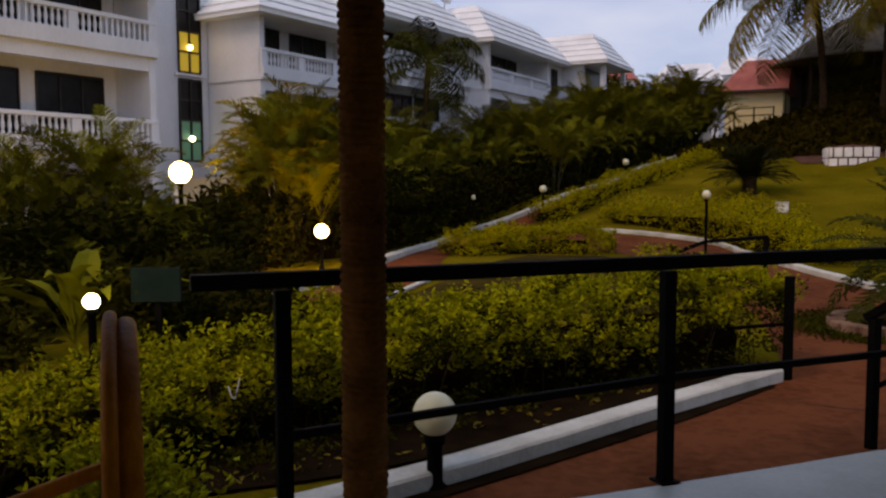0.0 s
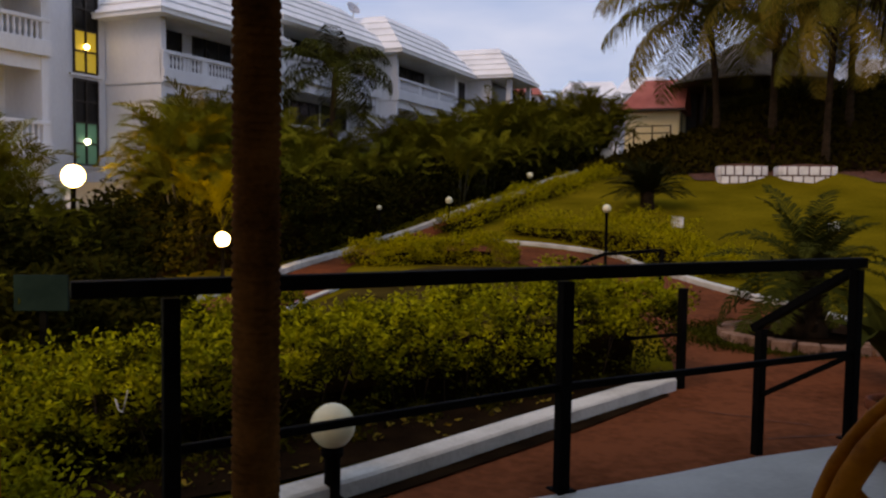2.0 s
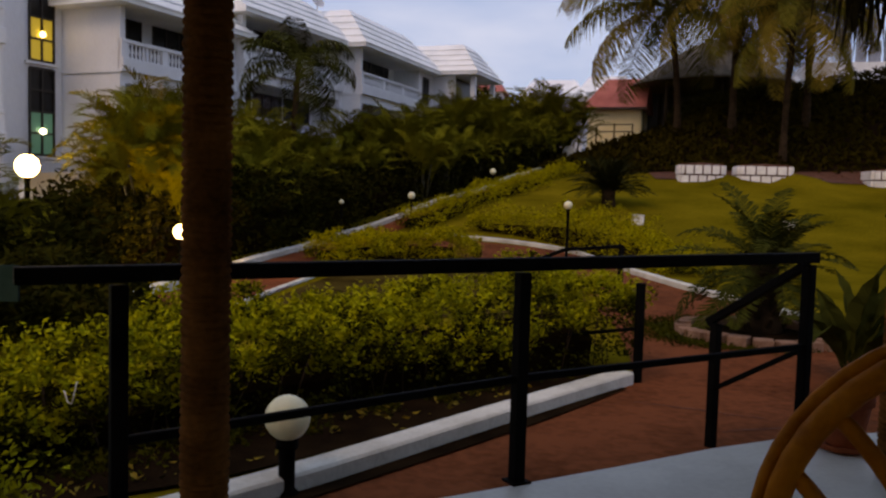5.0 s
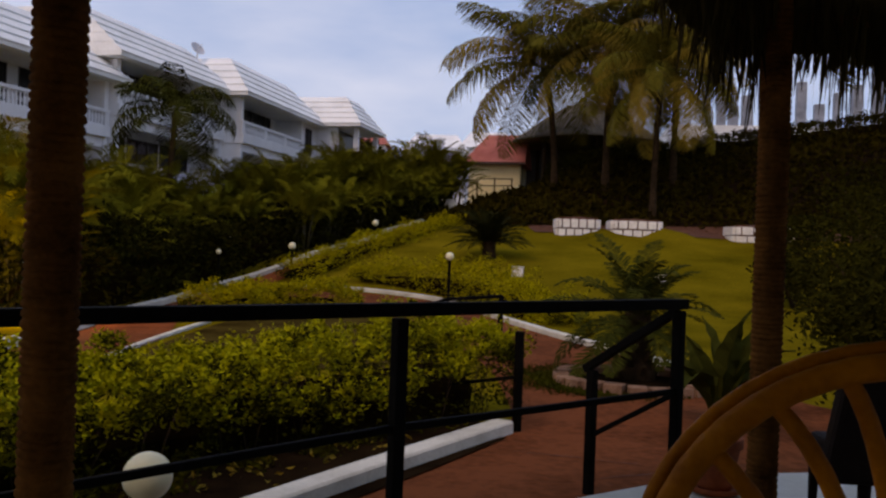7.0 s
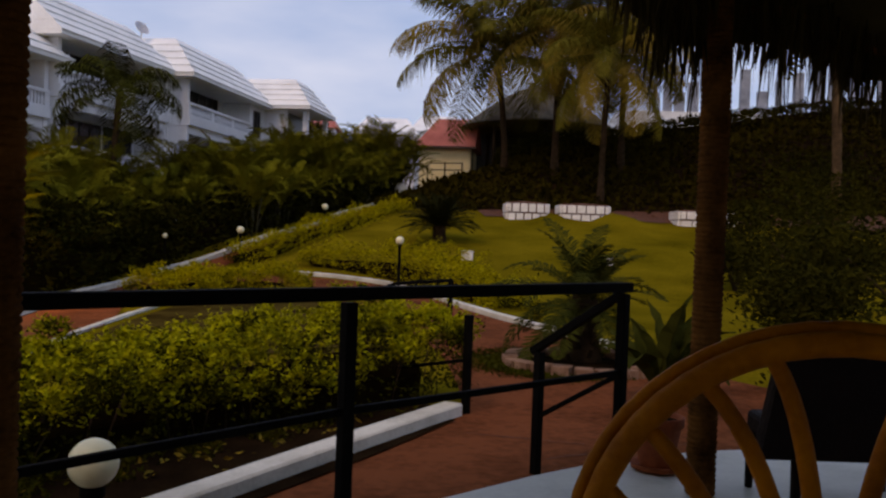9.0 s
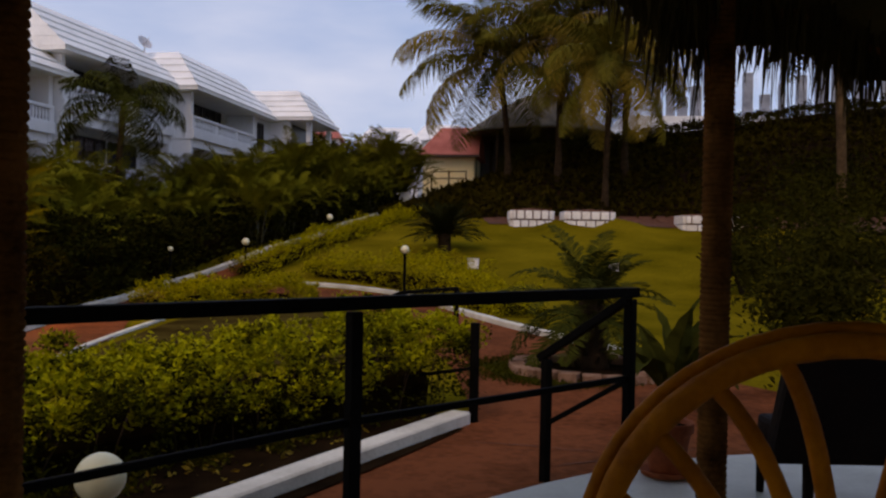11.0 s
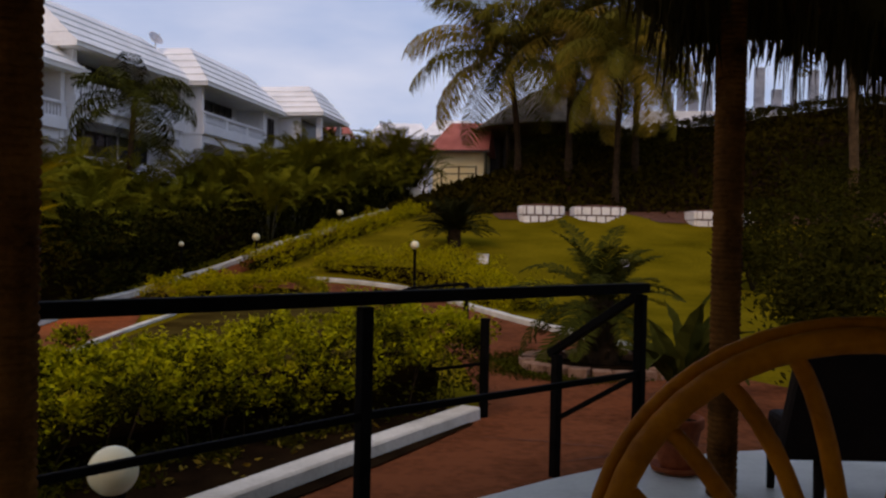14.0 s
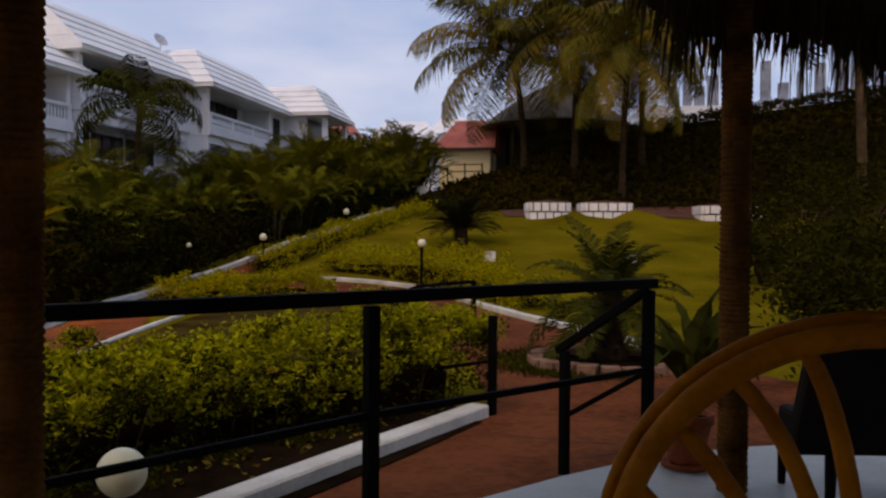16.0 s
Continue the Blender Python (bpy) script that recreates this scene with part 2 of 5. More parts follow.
LAWN = [(20, -0.27), (22, -0.18), (24, 0.06), (26, 0.48), (28, 0.94), (31, 1.42), (33.6, 1.90), (35, 2.12), (38, 2.3), (46, 2.6), (60, 3.6)]
BANK = [(-3, 2.8), (-0.9, 3.25), (0.3, 3.65), (2.3, 4.2), (4.1, 5.1), (6.1, 5.85), (9.0, 6.3), (13.1, 6.9), (21, 8.0), (60, 9.6)]
PATH_EDGE = [(5, -5.5), (13, -6.38), (18.7, -7.3), (22, -7.3), (24, -6.96), (26, -6.15), (28, -5.32), (31, -4.24), (38, -2.41), (45, -1.0)]


def ground(x, y):
    z = lerp_table(y, LAWN)
    if y > 35 and x > -3:
        top = lerp_table(x, BANK)
        z += (max(top, z) - z) * smooth(34.6, 44.5, y)
    # turf heaped against the planters
    for bx0, bh in ((4.95, 0.34), (7.45, 0.48)):
        z += bh * math.exp(-((x - bx0) / 0.75) ** 2 - ((y - 34.1) / 0.9) ** 2)
    if x > 6 and y < 36:
        z += 0.03 * (x - 6) * smooth(8, 20, y) * (1 - smooth(24, 31, y))
    edge = lerp_table(y, PATH_EDGE)
    if x < edge - 0.6:
        low = -0.75 + smooth(30, 50, y) * 1.6
        z += (low - z) * smooth(0.6, 9.0, edge - x)
    if 16 < y < 80:
        z += (0.04 + 0.05 * smooth(20, 26, y)) * noise.noise((x * 0.3, y * 0.3, 0))
    return z


xs = [-900, -400, -200, -100, -60] + [-40 + 0.8 * i for i in range(101)] + [60, 100, 200, 400, 900]
ys = [-900, -300, -100, -40, -15] + [0.0 + 0.7 * i for i in range(100)] + [75, 90, 120, 200, 400, 900]
gv = [(x, y, ground(x, y) if y > -20 else -0.27) for y in ys for x in xs]
nx = len(xs)
gf = [(j * nx + i, j * nx + i + 1, (j + 1) * nx + i + 1, (j + 1) * nx + i) for j in range(len(ys) - 1) for i in range(nx - 1)]
tagged(raw("ground", gv, gf, M_GRASS, smooth=True), "sloping lawn of short yellowish green grass", "lawn", kind="structure")


def ribbon(name, left, right, lift, material, label, category):
    """A sheet between two edge lines, draped on the ground."""
    n = 40
    def resample(pts):
        c = curve_pts([(x, y, 0) for x, y in pts], 0.2)
        return [c[round(i * (len(c) - 1) / n)] for i in range(n + 1)]
    a, b = resample(left), resample(right)
    v, f = [], []
    k = 8
    for p, q in zip(a, b):
        for j in range(k + 1):
            r = p.lerp(q, j / k)
            v.append((r.x, r.y, ground(r.x, r.y) + lift))
    for i in range(n):
        for j in range(k):
            o = i * (k + 1) + j
            f.append((o, o + 1, o + k + 2, o + k + 1))
    return tagged(raw(name, v, f, material, smooth=True), label, category, kind="structure")


# red path along the terrace, turning up the garden
ribbon("path_1", [(-6.5, -2.0), (-3.0, 2.0), (-1.6, 3.9), (-0.6, 5.6), (0.25, 7.15), (0.3, 9.0), (0.05, 11.5), (-1.0, 16.0), (-2.6, 19.4), (-5.6, 21.6)],
       [(2.0, -2.0), (3.0, 2.0), (4.5, 4.5), (5.0, 7.0), (3.6, 9.0), (3.0, 11.0), (2.35, 12.4), (0.66, 17.4), (-0.6, 21.9), (-5.4, 23.7)],
       0.012, M_RED, "worn red paved garden path", "path")
ribbon("path_2", [(-6.05, 10.0), (-6.1, 11.0), (-6.3, 13.0), (-7.2, 18.7), (-7.2, 22.0), (-6.86, 24.0), (-6.05, 26.0), (-5.22, 28.0), (-4.14, 31.0), (-2.3, 38.0), (-0.9, 44.0)],
       [(-4.6, 10.0), (-4.7, 11.0), (-4.85, 13.0), (-6.2, 18.0), (-6.2, 22.0), (-5.9, 24.4), (-5.1, 26.5), (-4.2, 28.6), (-3.2, 31.5), (-1.5, 38.0), (-0.1, 44.0)],
       0.022, M_RED, "red paved path climbing along the palms", "path")


def kerb(name, pts, w, h, label):
    c = curve_pts([(x, y, 0) for x, y in pts], 0.3)
    v, f = [], []
    for i, p in enumerate(c):
        t = (c[min(i + 1, len(c) - 1)] - c[max(i - 1, 0)]).normalized()
        s = Vector((t.y, -t.x, 0))
        z = ground(p.x, p.y)
        for k, (o, dz) in enumerate(((-w / 2, -0.2), (-w / 2, h - 0.015), (-w / 2 + 0.015, h), (w / 2 - 0.015, h), (w / 2, h - 0.015), (w / 2, -0.2))):
            v.append((p.x + s.x * o, p.y + s.y * o, z + dz))
    for i in range(len(c) - 1):
        for k in range(5):
            a = i * 6 + k
            f.append((a, a + 1, a + 7, a + 6))
    f.append((0, 1, 2, 3, 4, 5))
    e = (len(c) - 1) * 6
    f.append((e + 5, e + 4, e + 3, e + 2, e + 1, e))
    return tagged(raw(name, v, f, M_KERB), label, "kerb", kind="structure")


kerb("kerb_1", [(-3.17, 1.72), (-2.32, 2.87), (-1.59, 3.92), (-0.65, 5.57), (0.24, 7.10)], 0.18, 0.115, "white painted concrete kerb beside the red path")
kerb("kerb_2", [(3.0, 10.9), (2.46, 12.25), (2.04, 13.6), (0.74, 17.5), (0.1, 20.0), (-0.6, 22.0), (-2.1, 23.0), (-3.9, 23.6), (-5.2, 23.8)], 0.16, 0.10, "white painted kerb edging the lawn")
kerb("kerb_3", [(-6.15, 10.0), (-6.2, 11.0), (-6.42, 13.0), (-7.32, 18.7), (-7.32, 22.0), (-6.98, 24.0), (-6.17, 26.0), (-5.34, 28.0), (-4.26, 31.0), (-2.43, 38.0), (-1.0, 44.0)], 0.2, 0.14, "white painted kerb climbing beside the palm hedge")
kerb("kerb_4", [(-4.5, 9.5), (-4.72, 11.2), (-4.9, 13.5), (-5.0, 15.6)], 0.09, 0.05, "low white painted kerb of the garden path")

# dark ribbon paints the kerb's shadow line together with mossy soil
ribbon("kerb_shadow_dirt", [(-3.08, 1.70), (-2.22, 2.85), (-1.49, 3.90), (-0.55, 5.55), (0.22, 6.86)], [(-2.99, 1.66), (-2.11, 2.80), (-1.40, 3.85), (-0.43, 5.50), (0.26, 6.84)], 0.026, M_SOIL, "dark strip for the kerb's shadow line and mossy dirt at its foot", "dirt")
ribbon("garden_bed", [(-4.35, 10.2), (-4.6, 13.0), (-4.7, 16.0), (-4.4, 18.2)], [(-0.2, 10.2), (-0.5, 13.0), (-1.3, 16.0), (-2.9, 18.7)], 0.02, M_BED, "brown trodden earth with thin grass behind the hedge", "earth")
# terrace under the thatched shelter
EDGE = [(-2.0, 2.2), (-0.68, 3.34), (-0.33, 3.63), (0.14, 4.03), (0.59, 4.43), (0.98, 4.72), (1.34, 4.93), (1.8, 5.1), (2.3, 5.22), (3.0, 5.3), (4.2, 5.1), (5.5, 4.2)]
poly = [(-4.5, -6.0), (-4.5, 0.0)] + EDGE + [(6.5, 2.0), (6.5, -6.0)]
bm = bmesh.new()
top = [bm.verts.new((x, y, 0)) for x, y in poly]
face = bm.faces.new(top)
if face.normal.z < 0:
    face.normal_flip()
ext = bmesh.ops.extrude_face_region(bm, geom=[face])
bmesh.ops.translate(bm, verts=[e for e in ext["geom"] if isinstance(e, bmesh.types.BMVert)], vec=(0, 0, -0.6))
bmesh.ops.recalc_face_normals(bm, faces=bm.faces)
tagged(part("terrace_floor", bm, M_FLOOR), "white smooth terrace floor with a rounded edge", "floor", kind="structure")

# unseen wall added behind the shelter; closes the terrace and darkens it
bm = boxed(-7.0, -6.3, -0.3, 9.0, -6.0, 3.6)
tagged(part("unseen_wall", bm, M_YELLOW), "plain cream wall added unseen behind the terrace to close and darken it", "wall", kind="structure")

# ---- terrace railing ----
rail = thing("terrace_railing", "black painted steel railing on the terrace edge", "railing")
RA, RB = Vector((-1.62, 2.53, 0)), Vector((1.145, 4.92, 0))
rd = (RB - RA).normalized()
MID = Vector((-0.345, 3.66, 0))


def post_at(parent, p, z0, z1, w=0.058):
    bm = boxed(-w / 2, -w / 2, z0, w / 2, w / 2, z1, 0.006)
    bm.transform(Matrix.Translation((p[0], p[1], 0)) @ Matrix.Rotation(math.atan2(rd.y, rd.x), 4, 'Z'))
    return part("post", bm, M_BLACK, parent)


for p in (RA, MID, RB):
    post_at(rail, p, 0.0, 0.95)
    bm = boxed(-0.05, -0.05, 0.0, 0.05, 0.05, 0.010, 0.003)
    bm.transform(Matrix.Translation((p.x, p.y, 0)) @ Matrix.Rotation(math.atan2(rd.y, rd.x), 4, 'Z'))
    part("base_plate", bm, M_BLACK, rail)
part("top_rail", beam((RA - rd * 0.32) + Vector((0, 0, 0.989)), RB + rd * 0.05 + Vector((0, 0, 0.988)), 0.066, 0.058), M_BLACK, rail)
part("lower_rail", beam(RA + Vector((0, 0, 0.408)), MID + Vector((0, 0, 0.474)), 0.032, 0.034), M_BLACK, rail)
part("lower_rail", beam(MID + Vector((0, 0, 0.474)), RB + Vector((0, 0, 0.488)), 0.032, 0.034), M_BLACK, rail)

# handrail down to the path
hand = thing("step_handrail", "black steel handrail sloping down to the path", "railing")
P2 = Vector((0.725, 5.38, 0))
post_at(hand, P2, -0.27, 0.525, 0.056)
part("slope_rail", beam(RB + Vector((0, 0.03, 0.95)), P2 + (P2 - RB).normalized() * 0.06 + Vector((0, 0, 0.525)), 0.055, 0.05), M_BLACK, hand)
part("slope_rail", beam(RB + Vector((0, 0.03, 0.47)), P2 + Vector((0, 0, 0.11)), 0.03, 0.03), M_BLACK, hand)

# newels of the steps beyond the hedge
far = thing("garden_handrail", "black steel handrail at the gap in the hedge", "railing")
P3, P4 = Vector((0.35, 7.15, 0)), Vector((0.30, 11.5, 0))
post_at(far, P3, -0.27, 0.585, 0.06)
part("slope_rail", beam(P3 + Vector((0, 0, 0.20)), P3 + Vector((-0.85, 0.35, 0.02)), 0.03, 0.03), M_BLACK, far)
far2 = thing("garden_handrail", "black steel handrail standing beside the red path", "railing")
post_at(far2, P4, -0.27, 0.64, 0.055)
part("slope_rail", beam(P4 + Vector((0.02, 0, 0.64)), P4 + Vector((-0.75, -0.25, 0.58)), 0.05, 0.045), M_BLACK, far2)
part("slope_rail", beam(P4 + Vector((-0.75, -0.25, 0.58)), P4 + Vector((-1.3, -0.5, 0.36)), 0.05, 0.045), M_BLACK, far2)
post_at(far2, P4 + Vector((-1.3, -0.5, 0)), -0.27, 0.38, 0.05)


# ---- shelter: posts and thatch ----
def ringed_post(p, r, z1, name, label):
    prof, z = [], 0.0
    k = 0
    rnd = random.Random(5)
    while z < z1:
        h = rnd.uniform(0.022, 0.034)
        rr = r * (1.0 + rnd.uniform(-0.015, 0.015))
        prof += [(rr * 0.925, z), (rr * 1.02, z + h * 0.30), (rr * 1.0, z + h * 0.7), (rr * 0.925, z + h * 0.95)]
        z += h
    t = thing(name, label, "post", pose(*p))
    part("shaft", lathe(prof, 24), M_POST, t)
    return t


ringed_post((-1.19, 2.30, 0), 0.074, 2.75, "shelter_post", "ringed brown coconut trunk post of the thatched shelter")
ringed_post((1.40, 4.20, 0), 0.074, 2.75, "shelter_post", "ringed coconut trunk post beside the clay pot")

EAVE = [(-3.6, 1.1, 2.62), (-2.0, 2.1, 2.60), (-0.2, 3.35, 2.60), (0.55, 3.9, 2.50), (0.9, 4.15, 2.32), (1.05, 4.25, 2.18), (1.25, 4.4, 2.17), (1.6, 4.6, 2.24), (1.95, 4.8, 2.30), (2.15, 4.9, 2.34), (2.35, 5.0, 2.22), (2.8, 5.1, 2.16), (4.2, 5.2, 2.16), (6.2, 4.0, 2.3)]
ec = curve_pts(EAVE, 0.06)
rnd = random.Random(11)
canopy = thing("thatched_roof", "dark palm thatch roof with ragged hanging strands", "roof")
v, f = [], []
APEX = Vector((1.2, 0.4, 4.6))
ecs = ec[::6]
for p in ecs:
    for s in (0, 0.25, 0.5, 1.0):
        q = p.lerp(APEX, s)
        v.append(q + Vector((0, 0, 0.12 * (1 - s))))
for i in range(len(ecs) - 1):
    for k in range(3):
        a = i * 4 + k
        f.append((a, a + 1, a + 5, a + 4))
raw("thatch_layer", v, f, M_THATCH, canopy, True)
# the shelter's far side, behind the camera
bm = bmesh.new()
back = [(-3.6, 1.1, 2.62), (-4.2, -2.0, 2.5), (-2.5, -4.5, 2.4), (1.5, -5.3, 2.3), (5.0, -4.0, 2.3), (6.6, -0.5, 2.3), (6.2, 4.0, 2.3)]
bv = [bm.verts.new((x, y, z + 0.12)) for x, y, z in back]
ap = bm.verts.new(APEX)
for a, b in zip(bv, bv[1:]):
    bm.faces.new((a, b, ap))
part("thatch_layer", bm, M_THATCH, canopy)
# hanging strands
v, f = [], []
for p in ec:
    dense = 0.35 + 0.65 * smooth(0.2, 1.3, p.x)
    for k in range(26):
        if rnd.random() > dense:
            continue
        o = p + Vector((rnd.uniform(-0.05, 0.05), rnd.uniform(-0.05, 0.05), 0)) + (APEX - p).normalized() * rnd.uniform(0, 0.45)
        ragged = 0.35 + 1.7 * max(0.0, noise.noise((p.x * 6.5, p.y * 2.5, 1.7)) + 0.22)
        ln = rnd.uniform(0.03, 0.14) + (rnd.random() ** 1.6) * 0.30 * smooth(0.4, 1.2, p.x) * ragged
        w = rnd.uniform(0.003, 0.012)
        a = rnd.uniform(0, math.pi)
        sx, sy = math.cos(a) * w, math.sin(a) * w
        lean = Vector((rnd.uniform(-0.05, 0.05), rnd.uniform(-0.03, 0.06), 0))
        m1 = o + lean * 0.5 + Vector((0, 0, -ln * 0.55 + 0.1))
        m2 = o + lean + Vector((0, 0, -ln + 0.06))
        b = len(v)
        v += [(o.x - sx, o.y - sy, o.z + 0.14), (o.x + sx, o.y + sy, o.z + 0.14), (m1.x + sx, m1.y + sy, m1.z), (m1.x - sx, m1.y - sy, m1.z), tuple(m2)]
        f += [(b, b + 1, b + 2, b + 3), (b + 3, b + 2, b + 4)]
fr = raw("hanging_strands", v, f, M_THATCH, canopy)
fr["kind"] = "stuff"
part("eave_beam", tube([p + Vector((0, 0, 0.14)) + (APEX - p).normalized() * 0.25 for p in ec[::8]], 0.04), M_POST, canopy)


# ---- chairs ----
def wheel_chair(m, label):
    """Rattan chair with a round wheel-shaped back; the back's plane is local xz, the seat on +y."""
    c = thing("rattan_chair", label, "chair", m, "rattan chairs")
    R, zc = 0.372, 0.80
    def hoop(r, y, n=48):
        return [(r * math.cos(2 * math.pi * i / n), y, zc + r * 0.93 * math.sin(2 * math.pi * i / n)) for i in range(n)]
    part("back_hoop", tube(hoop(R, 0), 0.0195, 12, True), M_RATTAN, c)
    part("outer_hoop", tube(hoop(R + 0.022, 0.026), 0.012, 10, True), M_RATTAN, c)
    # bars that rise from the seat and fan out to the hoop
    for rim, foot, cx, cz in ((-0.35, -0.07, -0.20, -0.03), (-0.293, -0.05, -0.115, 0.05), (-0.209, -0.03, -0.055, 0.14), (-0.1125, -0.018, -0.022, 0.19),
                              (0.10, -0.01, -0.005, 0.12), (0.20, 0.02, 0.05, 0.04), (0.29, 0.04, 0.14, -0.03)):
        p0 = Vector((foot, 0, zc - 0.34))
        p1 = Vector((cx, 0, zc + cz))
        p2 = Vector((rim * 0.985, 0, zc + 0.97 * 0.93 * math.sqrt(R * R - rim * rim)))
        pts = [p0 * (1 - t) ** 2 + p1 * 2 * t * (1 - t) + p2 * t * t for t in [k / 12 for k in range(13)]]
        part("spoke", tube(pts, 0.0145, 10, taper=lambda s: 1.1 - 0.2 * s), M_RATTAN, c)
    part("seat", boxed(-0.28, 0.0, 0.40, 0.28, 0.52, 0.46, 0.02), M_RATTAN, c)
    for x, y in ((-0.25, 0.02), (0.25, 0.02), (-0.25, 0.5), (0.25, 0.5)):
        part("leg", tube([(x, y, 0), (x * 0.97, y, 0.25), (x * 0.95, y, 0.46)], 0.018), M_RATTAN, c)
    for s in (-1, 1):
        part("arm", tube(curve_pts([(s * 0.36, 0, 0.80), (s * 0.37, 0.25, 0.72), (s * 0.34, 0.5, 0.62), (s * 0.27, 0.52, 0.44)], 0.08), 0.018), M_RATTAN, c)
    return c


chair = wheel_chair(pose(0.615, 1.20, -0.025, 0, 0, -8), "golden brown rattan chair with wheel-spoked round back")
copy_thing(chair, pose(-1.034, 1.0, 0.0, 0, 0, 130)).scale = (0.95, 0.95, 0.95)

dark = thing("armchair", "dark brown low armchair on the terrace by the post", "chair", pose(2.04, 3.80, 0))
bm = boxed(-0.53, -0.05, 0.29, 0.46, 0.06, 0.79, 0.03)
for vtx in bm.verts:
    vtx.co.x *= 1.0 - 0.16 * (vtx.co.z - 0.29) / 0.44
part("backrest", bm, M_DCHAIR, dark)
part("seat", boxed(-0.34, 0.05, 0.28, 0.42, 0.62, 0.40, 0.03), M_DCHAIR, dark)
for x, y in ((-0.33, 0.0), (0.36, 0.0), (-0.33, 0.55), (0.36, 0.55)):
    part("leg", tube([(x * 1.02, y, 0), (x, y, 0.30)], 0.026, 8, taper=lambda s: 0.8 + 0.4 * s), M_DCHAIR, dark)

pot = thing("plant_pot", "terracotta flower pot on a clay saucer", "pot", pose(1.29, 4.62, 0))
part("pot_body", lathe([(0.085, 0.02), (0.095, 0.05), (0.13, 0.24), (0.132, 0.245), (0.145, 0.25), (0.147, 0.30), (0.14, 0.305), (0.125, 0.30), (0.12, 0.24)], 28), M_CLAY, pot)
part("saucer", lathe([(0.10, 0.0), (0.135, 0.012), (0.145, 0.04), (0.135, 0.042), (0.12, 0.018)], 28), M_CLAY, pot)
part("soil", lathe([(0.12, 0.26), (0.122, 0.275), (0.01, 0.285)], 20), M_SOIL, pot)


# ---- garden lamps ----
def globe_lamp(x, y, zg, r, material, label, gz=None, pr=0.035):
    z0 = ground(x, y) if gz is None else gz
    t = thing("garden_lamp", label, "lamp", pose(x, y, z0), "garden lamps")
    h = zg - z0
    part("pole", lathe([(pr * 1.5, -0.02), (pr * 1.5, 0.03), (pr, 0.05), (pr, h - r - 0.05), (pr * 1.35, h - r - 0.04), (pr * 1.35, h - r + 0.012)], 14), M_BLACK, t)
    prof = [(max(0.0, r * math.sin(math.pi * i / 14)), h - r * math.cos(math.pi * i / 14)) for i in range(15)]
    prof[0] = (r * 0.02, prof[0][1])
    prof[-1] = (0.0008, prof[-1][1])
    part("globe", lathe(prof, 24), material, t, "round opal glass globe")
    return t


def bulb(x, y, z, energy, colour, r=0.12):
    l = new("lamp_light", bpy.data.lights.new("lamp_light", 'POINT'))
    l.data.energy, l.data.color, l.data.shadow_soft_size = energy, colour, r
    l.location = (x, y, z)


globe_lamp(-1.525, 3.90, 0.142, 0.115, M_GLOBE, "unlit white globe lamp on a short black pole by the kerb", -0.27, 0.042)
globe_lamp(-0.72, 20.0, 1.08, 0.10, M_GLOBE, "unlit white globe lamp on a black pole in the lawn")
globe_lamp(-5.61, 25.0, 1.18, 0.11, M_GLOBE, "unlit white globe lamp beside the climbing path")
globe_lamp(-3.77, 30.0, 2.09, 0.11, M_GLOBE, "unlit white globe lamp beside the climbing path")
globe_lamp(-7.2, 23.0, 0.95, 0.07, M_GLOBE, "small unlit white globe lamp among the palms")
globe_lamp(-5.15, 5.5, 0.36, 0.070, M_COOL, "lit white globe lamp among the plants")
bulb(-5.05, 5.42, 0.62, 11, (0.80, 1.0, 0.70))
globe_lamp(-7.55, 14.3, 0.44, 0.14, M_WARM2, "lit warm globe lamp before the palm hedge")
bulb(-7.35, 14.0, 0.82, 85, (1.0, 0.8, 0.35))
globe_lamp(-12.60, 16.85, 1.625, 0.26, M_WARM, "bright lit warm lamp by the building entrance", pr=0.06)
bulb(-12.3, 16.5, 1.98, 165, (1.0, 0.80, 0.30), 0.25)
globe_lamp(4.3, 46.2, 5.75, 0.10, M_GLOBE, "small white globe lamp on the bank")
globe_lamp(3.5, 46.2, 5.35, 0.10, M_GLOBE, "small white globe lamp on the bank")
globe_lamp(7.2, 46.2, 6.85, 0.11, M_GLOBE, "small white globe lamp on the bank")

# ---- apartment building, stepping up the slope ----
BLD = pose(-17.13, 28.0, 0, 0, 0, -13)
BLD2 = pose(-12.39, 42.52, 0, 0, 0, -10)


def baluster_mesh():
    bm = lathe([(0.055, 0.0), (0.055, 0.06), (0.03, 0.09), (0.06, 0.22), (0.05, 0.30), (0.028, 0.40), (0.05, 0.46), (0.05, 0.50)], 8)
    me = bpy.data.meshes.new("baluster")
    bm.to_mesh(me)
    bm.free()
    me.materials.append(M_WALL)
    return me


BALUSTER = baluster_mesh()


def framed(name, parent, x, y0, y1, z0, z1, panes=2, glass=None):
    """A dark framed door or window on a wall that faces +x."""
    g = part(name, boxed(x + 0.002, y0, z0, x + 0.03, y1, z1), glass or M_GLASS, parent)
    for k in range(panes + 1):
        y = y0 + (y1 - y0) * k / panes
        part("frame", boxed(x + 0.03, y - 0.03, z0, x + 0.07, y + 0.03, z1), M_DARK, g)
    for z in (z0, z1):
        part("frame", boxed(x + 0.03, y0, z - 0.03, x + 0.068, y1, z + 0.03), M_DARK, g)
    return g


